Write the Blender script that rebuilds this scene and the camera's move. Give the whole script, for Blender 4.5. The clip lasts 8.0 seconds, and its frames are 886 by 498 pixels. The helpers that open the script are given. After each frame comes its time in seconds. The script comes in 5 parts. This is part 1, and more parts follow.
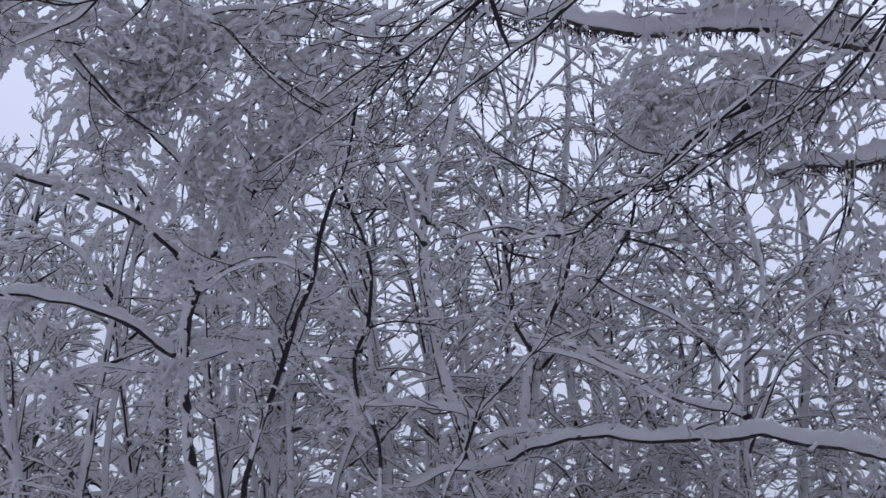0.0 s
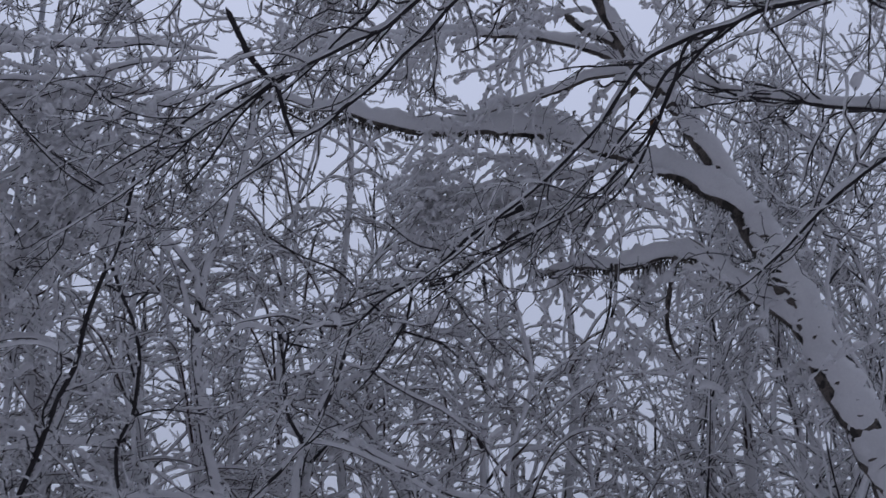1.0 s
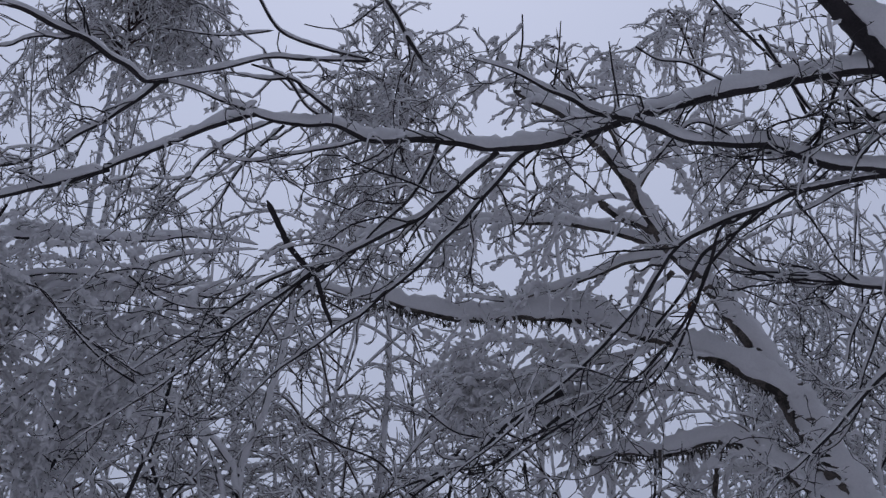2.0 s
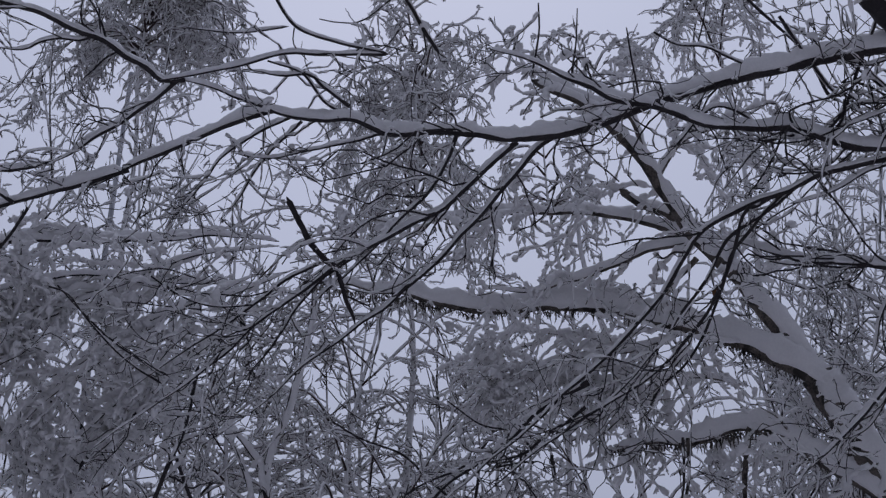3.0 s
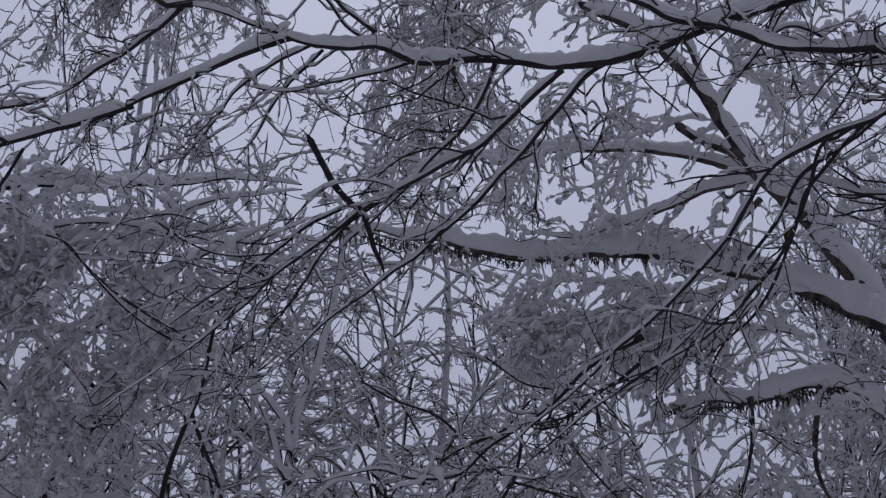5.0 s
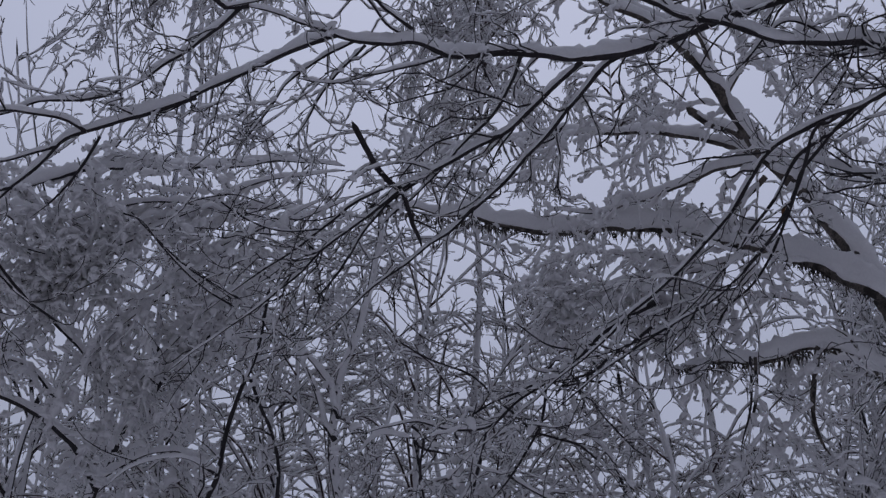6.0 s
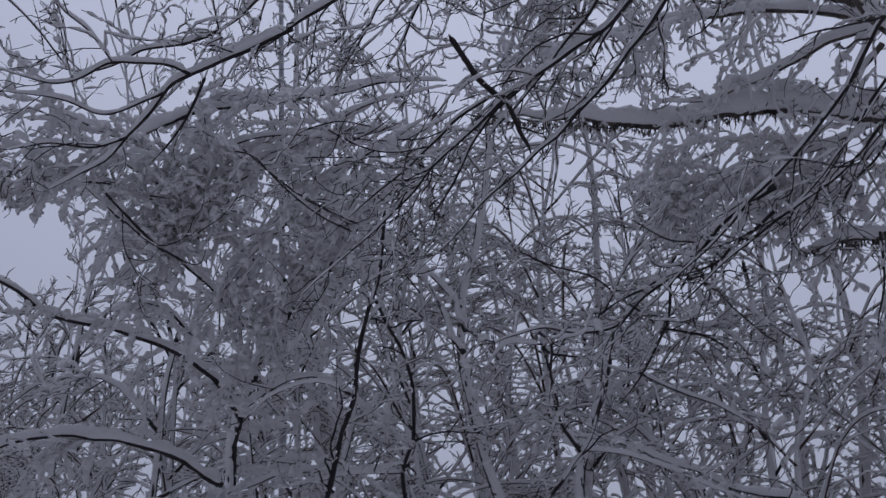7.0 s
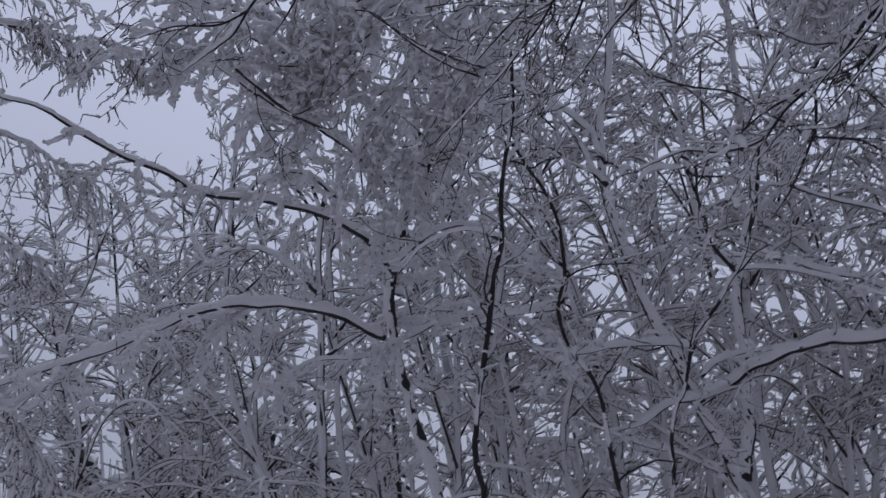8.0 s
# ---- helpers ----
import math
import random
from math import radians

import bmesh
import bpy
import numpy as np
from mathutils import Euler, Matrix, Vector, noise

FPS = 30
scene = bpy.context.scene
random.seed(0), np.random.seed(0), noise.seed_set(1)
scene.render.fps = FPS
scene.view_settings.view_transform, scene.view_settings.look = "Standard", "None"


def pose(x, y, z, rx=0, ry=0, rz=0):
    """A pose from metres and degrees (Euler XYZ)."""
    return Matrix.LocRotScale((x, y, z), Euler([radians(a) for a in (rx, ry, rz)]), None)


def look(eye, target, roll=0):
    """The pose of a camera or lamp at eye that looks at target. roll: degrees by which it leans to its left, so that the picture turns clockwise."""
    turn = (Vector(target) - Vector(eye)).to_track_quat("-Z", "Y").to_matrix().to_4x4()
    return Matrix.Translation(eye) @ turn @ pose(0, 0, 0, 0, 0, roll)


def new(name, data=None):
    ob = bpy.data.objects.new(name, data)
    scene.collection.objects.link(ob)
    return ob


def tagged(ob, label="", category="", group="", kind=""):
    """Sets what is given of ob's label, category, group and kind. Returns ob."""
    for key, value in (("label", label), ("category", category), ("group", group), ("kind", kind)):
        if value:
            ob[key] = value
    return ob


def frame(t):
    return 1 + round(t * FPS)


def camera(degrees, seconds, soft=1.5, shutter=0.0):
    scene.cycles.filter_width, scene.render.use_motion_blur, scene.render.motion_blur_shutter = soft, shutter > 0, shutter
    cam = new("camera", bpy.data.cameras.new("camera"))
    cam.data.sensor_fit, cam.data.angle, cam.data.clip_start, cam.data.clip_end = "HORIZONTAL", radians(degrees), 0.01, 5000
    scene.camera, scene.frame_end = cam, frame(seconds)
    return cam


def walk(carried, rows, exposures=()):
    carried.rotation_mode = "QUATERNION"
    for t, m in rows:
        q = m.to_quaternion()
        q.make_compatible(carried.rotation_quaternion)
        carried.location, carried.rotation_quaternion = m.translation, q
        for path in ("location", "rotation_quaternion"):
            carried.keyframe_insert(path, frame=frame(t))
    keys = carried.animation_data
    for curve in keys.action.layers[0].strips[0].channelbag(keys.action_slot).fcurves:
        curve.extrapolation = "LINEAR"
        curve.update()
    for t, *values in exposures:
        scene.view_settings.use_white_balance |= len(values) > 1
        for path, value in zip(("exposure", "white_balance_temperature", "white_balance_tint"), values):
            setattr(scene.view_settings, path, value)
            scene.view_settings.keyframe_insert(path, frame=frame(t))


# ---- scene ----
# the camera: held by hand, turning up, along the limbs and down again
cam = camera(42.81, 8.0, soft=1.32, shutter=0.15)


def view(east, north, up, heading, tilt, lean):
    """A hand-held pose: heading and tilt in degrees from north and from level."""
    h, e = radians(heading), radians(tilt)
    eye = Vector((east, north, up))
    return look(eye, eye + Vector((math.sin(h) * math.cos(e), math.cos(h) * math.cos(e), math.sin(e))), lean)


walk(cam, [
    (0.0, view(0.000, 0.000, 1.600, -0.04, 17.88, -0.10)),
    (0.5, view(0.000, 0.000, 1.600, 5.71, 20.24, -0.35)),
    (1.0, view(0.000, 0.000, 1.600, 11.99, 22.26, -1.98)),
    (1.2, view(0.000, 0.000, 1.600, 14.14, 24.52, -2.30)),
    (1.5, view(0.000, 0.000, 1.600, 16.41, 28.08, -2.08)),
    (1.7, view(0.000, 0.000, 1.600, 12.88, 29.40, -2.50)),
    (2.0, view(0.000, 0.000, 1.600, 10.21, 31.74, -1.97)),
    (2.2, view(0.000, 0.000, 1.600, 9.08, 31.36, -2.62)),
    (3.3, view(0.012, 0.068, 1.642, 8.90, 31.42, -2.73)),
    (3.5, view(0.034, 0.220, 1.734, 8.78, 30.99, -2.21)),
    (4.0, view(0.066, 0.566, 1.917, 6.65, 29.08, -2.17)),
    (4.5, view(0.072, 0.558, 1.918, 7.27, 29.47, -2.70)),
    (4.7, view(0.071, 0.559, 1.914, 7.22, 29.10, -2.59)),
    (5.8, view(0.018, 0.192, 1.705, 5.34, 28.49, -1.00)),
    (6.0, view(0.000, 0.000, 1.600, 4.95, 27.61, -1.51)),
    (6.2, view(0.000, 0.000, 1.600, 4.22, 27.15, -1.66)),
    (6.5, view(0.000, 0.000, 1.600, 2.99, 26.48, -1.87)),
    (7.0, view(0.000, 0.000, 1.600, -1.69, 23.38, -4.33)),
    (7.2, view(0.000, 0.000, 1.600, -3.49, 21.95, -5.10)),
    (7.5, view(0.000, 0.000, 1.600, -5.86, 20.07, -5.63)),
    (7.8, view(0.000, 0.000, 1.600, -7.95, 17.80, -6.60)),
    (8.0, view(0.000, 0.000, 1.600, -10.04, 16.24, -8.07)),
], exposures=[(0.0, 0.3, 6500, 12), (0.5, -0.02, 6500, 12), (1.0, -0.28, 6450, 11), (1.5, -0.38, 6450, 11), (2.0, -0.44, 6450, 11), (3.5, -0.54, 6600, 13), (4.5, -0.6, 6600, 13), (6.5, -0.54, 6550, 13), (7.5, -0.36, 6550, 12), (8.0, -0.2, 6550, 12)])

# ---- sky and light: dull winter day under an even cloud cover ----
SUN_HIGH, SUN_HEADING = radians(60), radians(8)
SUN_WAY = Vector((math.sin(SUN_HEADING) * math.cos(SUN_HIGH), math.cos(SUN_HEADING) * math.cos(SUN_HIGH), math.sin(SUN_HIGH)))
world = bpy.data.worlds.new("overcast_sky")
scene.world = world
world.use_nodes = True
wn, wl = world.node_tree.nodes, world.node_tree.links
wn.clear()
sky = wn.new("ShaderNodeTexSky")
sky.sky_type, sky.sun_disc = "NISHITA", False
sky.sun_elevation, sky.sun_rotation = SUN_HIGH, SUN_HEADING
sky.air_density, sky.dust_density, sky.ozone_density = 1.0, 4.0, 2.0
clear = wn.new("ShaderNodeBackground")
clear.inputs["Strength"].default_value = 0.006
cloud = wn.new("ShaderNodeBackground")
cloud.inputs["Strength"].default_value = 0.55
# the cloud cover is brightest round the hidden sun and falls off evenly to the far side
way = wn.new("ShaderNodeTexCoord")
toward = wn.new("ShaderNodeVectorMath")
toward.operation = "DOT_PRODUCT"
toward.inputs[1].default_value = SUN_WAY
glow = wn.new("ShaderNodeMapRange")
glow.interpolation_type = "LINEAR"
glow.inputs["From Min"].default_value, glow.inputs["From Max"].default_value = -0.7, 1.0
tones = wn.new("ShaderNodeMix")
tones.data_type = "RGBA"
tones.inputs["A"].default_value, tones.inputs["B"].default_value = (0.085, 0.09, 0.115, 1), (1.235, 1.365, 1.80, 1)
wl.new(way.outputs["Generated"], toward.inputs[0])
wl.new(toward.outputs["Value"], glow.inputs["Value"])
fall = wn.new("ShaderNodeMath")
fall.operation = "POWER"
fall.inputs[1].default_value = 2.2
wl.new(glow.outputs["Result"], fall.inputs[0])
wl.new(fall.outputs[0], tones.inputs["Factor"])
wl.new(tones.outputs["Result"], cloud.inputs["Color"])
both = wn.new("ShaderNodeAddShader")
wout = wn.new("ShaderNodeOutputWorld")
wl.new(sky.outputs["Color"], clear.inputs["Color"])
wl.new(clear.outputs[0], both.inputs[0])
wl.new(cloud.outputs[0], both.inputs[1])
wl.new(both.outputs[0], wout.inputs["Surface"])

sun_data = bpy.data.lights.new("sun", "SUN")
sun_data.energy, sun_data.angle, sun_data.color = 0.15, radians(30), (1.0, 0.96, 0.92)
sun = new("sun", sun_data)
sun.matrix_world = look(SUN_WAY * 60, (0, 0, 0))

# ---- materials ----
def surface(name, low, high, rough, scale, bump, fine, stain=None, stain_scale=3.0):
    """Two-scale procedural surface: a coarse and a fine noise vary the colour and the relief."""
    m = bpy.data.materials.new(name)
    m.use_nodes = True
    nt = m.node_tree
    n, l = nt.nodes, nt.links
    bsdf = n["Principled BSDF"]
    bsdf.inputs["Roughness"].default_value = rough
    co = n.new("ShaderNodeTexCoord")
    coarse = n.new("ShaderNodeTexNoise")
    coarse.inputs["Scale"].default_value, coarse.inputs["Detail"].default_value = scale, 4
    grain = n.new("ShaderNodeTexNoise")
    grain.inputs["Scale"].default_value, grain.inputs["Detail"].default_value = fine, 3
    l.new(co.outputs["Object"], coarse.inputs["Vector"])
    l.new(co.outputs["Object"], grain.inputs["Vector"])
    ramp = n.new("ShaderNodeValToRGB")
    ramp.color_ramp.elements[0].position, ramp.color_ramp.elements[1].position = 0.35, 0.68
    ramp.color_ramp.elements[0].color, ramp.color_ramp.elements[1].color = (*low, 1), (*high, 1)
    mean = n.new("ShaderNodeMath")
    mean.operation = "MULTIPLY_ADD"
    mean.inputs[1].default_value = 0.5
    half = n.new("ShaderNodeMath")
    half.operation = "MULTIPLY"
    half.inputs[1].default_value = 0.5
    l.new(grain.outputs["Fac"], half.inputs[0])
    l.new(coarse.outputs["Fac"], mean.inputs[0])
    l.new(half.outputs[0], mean.inputs[2])
    l.new(mean.outputs[0], ramp.inputs["Fac"])
    colour = ramp.outputs["Color"]
    if stain:
        spots = n.new("ShaderNodeTexNoise")
        spots.inputs["Scale"].default_value, spots.inputs["Detail"].default_value = stain_scale, 5
        l.new(co.outputs["Object"], spots.inputs["Vector"])
        cut = n.new("ShaderNodeValToRGB")
        cut.color_ramp.elements[0].position, cut.color_ramp.elements[1].position = 0.52, 0.58
        l.new(spots.outputs["Fac"], cut.inputs["Fac"])
        mix = n.new("ShaderNodeMix")
        mix.data_type = "RGBA"
        l.new(cut.outputs["Color"], mix.inputs["Factor"])
        l.new(colour, mix.inputs["A"])
        mix.inputs["B"].default_value = (*stain, 1)
        colour = mix.outputs["Result"]
    l.new(colour, bsdf.inputs["Base Color"])
    b = n.new("ShaderNodeBump")
    b.inputs["Strength"].default_value, b.inputs["Distance"].default_value = bump, 0.01
    l.new(mean.outputs[0], b.inputs["Height"])
    l.new(b.outputs["Normal"], bsdf.inputs["Normal"])
    return m


SNOW = surface("snow", (0.79, 0.778, 0.788), (0.88, 0.868, 0.874), 0.75, 5, 0.5, 70)
BARK_DARK = surface("dark_bark", (0.017, 0.014, 0.016), (0.045, 0.037, 0.04), 0.85, 8, 0.7, 90)
BARK_GREY = surface("grey_bark", (0.018, 0.016, 0.018), (0.05, 0.044, 0.047), 0.85, 9, 0.8, 110)
BARK_RED = surface("red_brown_bark", (0.025, 0.014, 0.014), (0.07, 0.04, 0.037), 0.8, 8, 0.6, 90)
BARK_BIRCH = surface("birch_bark", (0.04, 0.034, 0.03), (0.19, 0.16, 0.14), 0.8, 10, 0.9, 80, stain=(0.03, 0.025, 0.022), stain_scale=14)

# ---- tools for branches and their snow ----
rng = np.random.default_rng(7)
UP = np.array([0.0, 0.0, 1.0])
WIND = np.array([-0.22, -0.36, 0.9])  # the snow came down slantwise and sticks to that side of steep wood
DRIFT = np.array([-0.25, -0.55, 0.75])  # in the thicket it drifted in lower and plasters the open side of the stems


def unit(v):
    return v / np.maximum(np.linalg.norm(v, axis=-1, keepdims=True), 1e-9)


def spline(points, step):
    """Even samples on a smooth curve through a few control points."""
    p = np.array(points, float)
    p = np.vstack([2 * p[0] - p[1], p, 2 * p[-1] - p[-2]])
    out = []
    for i in range(1, len(p) - 2):
        n = max(2, int(np.linalg.norm(p[i + 1] - p[i]) / step))
        u = np.linspace(0, 1, n, endpoint=False)[:, None]
        a, b, c, d = p[i - 1:i + 3]
        out.append(0.5 * (2 * b + (c - a) * u + (2 * a - 5 * b + 4 * c - d) * u ** 2 + (3 * b - a - 3 * c + d) * u ** 3))
    return np.vstack(out + [p[-2:-1]])


def wobble(count, rough, seed_rng):
    """A smooth random row around zero, for bends and lumps."""
    k = max(3, int(count / rough) + 2)
    knots = seed_rng.normal(0, 1, k)
    return np.interp(np.linspace(0, k - 1, count), np.arange(k), knots)


def frames(paths, wind=WIND):
    """Tangent, side and upper direction along paths of the shape (n, k, 3)."""
    t = unit(np.gradient(paths, axis=1))
    side = np.cross(t, wind)
    weak = np.linalg.norm(side, axis=-1, keepdims=True) < 0.05
    side = unit(np.where(weak, np.array([1.0, 0.2, 0.0]), side))
    return t, side, np.cross(side, t)


def tube_arrays(paths, wide, high, sides, shift=None, lump=None, wind=WIND, low=None):
    """Vertices and quads of tubes round the paths; wide, high and low are half sizes, shift moves the section up."""
    n, k, _ = paths.shape
    t, side, upper = frames(paths, wind)
    centre = paths if shift is None else paths + upper * shift[..., None]
    a = np.linspace(0, 2 * np.pi, sides, endpoint=False) + np.pi / 2
    tall = np.repeat(high[:, :, None], sides, 2) if low is None else np.where(np.sin(a) > 0, high[:, :, None], low[:, :, None])
    ring = centre[:, :, None, :] + (np.cos(a)[None, None, :, None] * side[:, :, None, :] * wide[:, :, None, None]
                                    + np.sin(a)[None, None, :, None] * upper[:, :, None, :] * tall[..., None])
    if lump is not None:
        ring = ring + (ring - centre[:, :, None, :]) * lump[..., None]
    verts = ring.reshape(-1, 3)
    base = (np.arange(n)[:, None, None] * k + np.arange(k - 1)[None, :, None]) * sides
    j = np.arange(sides)[None, None, :]
    jn = (j + 1) % sides
    quads = np.stack([base + j, base + jn, base + sides + jn, base + sides + j], -1).reshape(-1, 4)
    return verts, quads


def mesh_from(name, chunks, material, smooth=True):
    """One mesh out of several (vertices, quads) pairs."""
    vs, qs, at = [], [], 0
    for v, q in chunks:
        vs.append(v)
        qs.append(q + at)
        at += len(v)
    v, q = np.vstack(vs).astype(np.float32), np.vstack(qs).astype(np.int32)
    me = bpy.data.meshes.new(name)
    me.vertices.add(len(v))
    me.vertices.foreach_set("co", v.ravel())
    me.loops.add(q.size)
    me.loops.foreach_set("vertex_index", q.ravel())
    me.polygons.add(len(q))
    me.polygons.foreach_set("loop_start", np.arange(0, q.size, 4, dtype=np.int32))
    me.polygons.foreach_set("loop_total", np.full(len(q), 4, dtype=np.int32))
    me.update(calc_edges=True)
    me.polygons.foreach_set("use_smooth", np.full(len(q), smooth))
    me.materials.append(material)
    return me


def part(name, me, parent, label="", kind=""):
    ob = new(name, me)
    ob.parent = parent
    return tagged(ob, label=label, kind=kind)


def snow_section(paths, rad, load, wrap=0.12):
    """Half width, height and depth of the snow cap on a branch of that radius: thick on level wood, thin on steep."""
    t = unit(np.gradient(paths, axis=1))
    level = np.clip(np.sqrt(np.maximum(1 - t[..., 2] ** 2, 0)), 0.35, 1)
    return rad * 1.04 + load * 0.26 * level, rad + load * level, rad * np.maximum(wrap, 0.05)


def grow(paths, radii, per_metre, length, angle, droop, ratio, k, flat=0.6, start=0.12, curl=0.12, rise=0.0):
    """Side shoots along the given branches; every shoot leaves at an angle and bends down by its load."""
    origins, tangents, sizes, away = [], [], [], []
    for p, r in zip(paths, radii):
        seg = np.linalg.norm(np.diff(p, axis=0), axis=1)
        total = seg.sum()
        n = rng.poisson(total * per_metre) if per_metre > 0 else 0
        if n == 0:
            continue
        u = start + (1 - start) * rng.random(n) ** 0.85
        s = np.concatenate([[0], np.cumsum(seg)]) / total
        x = np.interp(u, s, np.arange(len(p)))
        i = np.minimum(x.astype(int), len(p) - 2)
        fr = (x - i)[:, None]
        origins.append(p[i] * (1 - fr) + p[i + 1] * fr)
        tangents.append(unit(p[i + 1] - p[i]))
        sizes.append(np.stack([r[i], 1 - 0.55 * u], 1))
    if not origins:
        return np.zeros((0, k, 3)), np.zeros((0, k))
    o, t, z = np.vstack(origins), np.vstack(tangents), np.vstack(sizes)
    n = len(o)
    side = unit(np.cross(t, UP) + 1e-3)
    over = np.cross(side, t)
    turn = rng.choice([-1.0, 1.0], n)[:, None]
    lift = (rng.normal(0, 1 - flat, n) + rise)[:, None]
    out = unit(side * turn + over * lift)
    a = np.radians(rng.uniform(angle[0], angle[1], n))[:, None]
    d = unit(np.cos(a) * t + np.sin(a) * out)
    ln = rng.uniform(length[0], length[1], n) * z[:, 1]
    step = (ln / (k - 1))[:, None]
    path = np.empty((n, k, 3))
    path[:, 0] = o
    bend = rng.normal(0, curl * 1.6, (n, 3))
    swing, phase = rng.uniform(1.5, 5.0, (n, 1)), rng.uniform(0, 6.28, (n, 1))
    for j in range(1, k):
        path[:, j] = path[:, j - 1] + d * step
        kink = rng.normal(0, curl * 2.6, (n, 3)) * (rng.random((n, 1)) < 0.4)
        d = unit(d + kink + bend * 7 / k * np.cos(phase + swing * j / k) + rng.normal(0, curl * 0.6, (n, 3)) - UP * (droop * rng.uniform(0.4, 1.4, (n, 1))))
    r0 = np.maximum(z[:, 0] * ratio, 0.0032)
    rad = r0[:, None] * np.linspace(1, 0.6, k)[None, :]
    return path, rad


def twig_chunks(paths, rad, load, sides_bark, sides_snow, cover=0.9, fine=False, wind=WIND, wrap=0.12):
    """Bark tubes and snow tubes of many thin shoots; the snow breaks off here and there and is lumpy."""
    if len(paths) == 0:
        return [], []
    # far wood is made of fewer rings
    pick = np.arange(rad.shape[1]) if fine else np.unique(np.linspace(0, rad.shape[1] - 1, rad.shape[1] // 2 + 1).round().astype(int))
    bark = [tube_arrays(paths[:, pick], rad[:, pick], rad[:, pick], sides_bark)]
    has = rng.random(len(paths)) < cover
    p, r = paths[has], rad[has]
    n, k = r.shape
    if n == 0:
        return bark, []
    # near by, twice as many rings as the wood has, so that the snow can swell and thin out
    if fine:
        p = np.stack([p[:, :-1], (p[:, :-1] + p[:, 1:]) / 2], 2).reshape(n, -1, 3)
        r = np.stack([r[:, :-1], (r[:, :-1] + r[:, 1:]) / 2], 2).reshape(n, -1)
        k = r.shape[1]
    heap = load * rng.uniform(0.5, 1.3, (n, 1)) * (rng.uniform(0.4, 1.7, (n, k)) if fine else rng.uniform(0.5, 1.5, (n, k)))
    if fine:
        heap = np.where(rng.random((n, k)) < 0.17, heap * 0.12, heap)
    p = p + rng.normal(0, load * 0.16, (n, k, 3))
    wide, high, low = snow_section(p, r, heap, wrap)
    wide, low = wide + heap * (0.24 if fine else 0.16), low + heap * 0.3 * wrap
    ends = np.ones(k)
    ends[0], ends[-1] = 0.8, 0.65
    lump = rng.normal(0, 0.13, (n, k, sides_snow))
    return bark, [tube_arrays(p, wide * ends, high * ends, sides_snow, None, lump, wind, low * ends)]


def clump_chunks(paths, rad, count, size):
    """Puffs of snow caught on shoots and in their forks."""
    if len(paths) == 0 or count == 0:
        return []
    n, k, _ = paths.shape
    i, j, f = rng.integers(0, n, count), rng.integers(0, k - 1, count), rng.random((count, 1))
    at = paths[i, j] * (1 - f) + paths[i, j + 1] * f
    along = unit(paths[i, j + 1] - paths[i, j] + rng.normal(0, 0.02, (count, 3)))
    big = rng.uniform(size[0], size[1], (count, 1)) * rng.uniform(0.6, 1.25, (count, 1))
    u = np.array([-1.0, -0.4, 0.45, 1.0])
    short = at[:, None] + along[:, None] * (u[None, :, None] * big[:, :, None] * 1.25) + rng.normal(0, 0.004, (count, 4, 3))
    fat = big * np.array([[0.3, 0.95, 0.9, 0.3]]) * rng.uniform(0.75, 1.25, (count, 4))
    return [tube_arrays(short, fat * 0.85, fat * 0.7, 5, fat * 0.45 + rad[i, j][:, None] * 0.6, rng.normal(0, 0.14, (count, 4, 5)))]


def make_tree(name, label, bark, x, y, group="", coarse=False, wind=WIND):
    ob = new(name)
    ob.location = (x, y, 0)
    tagged(ob, label=label, category="tree", group=group)
    return {"ob": ob, "bark": bark, "at": np.array([x, y, 0.0]), "paths": [], "radii": [], "rate": [], "coarse": coarse, "wind": wind}


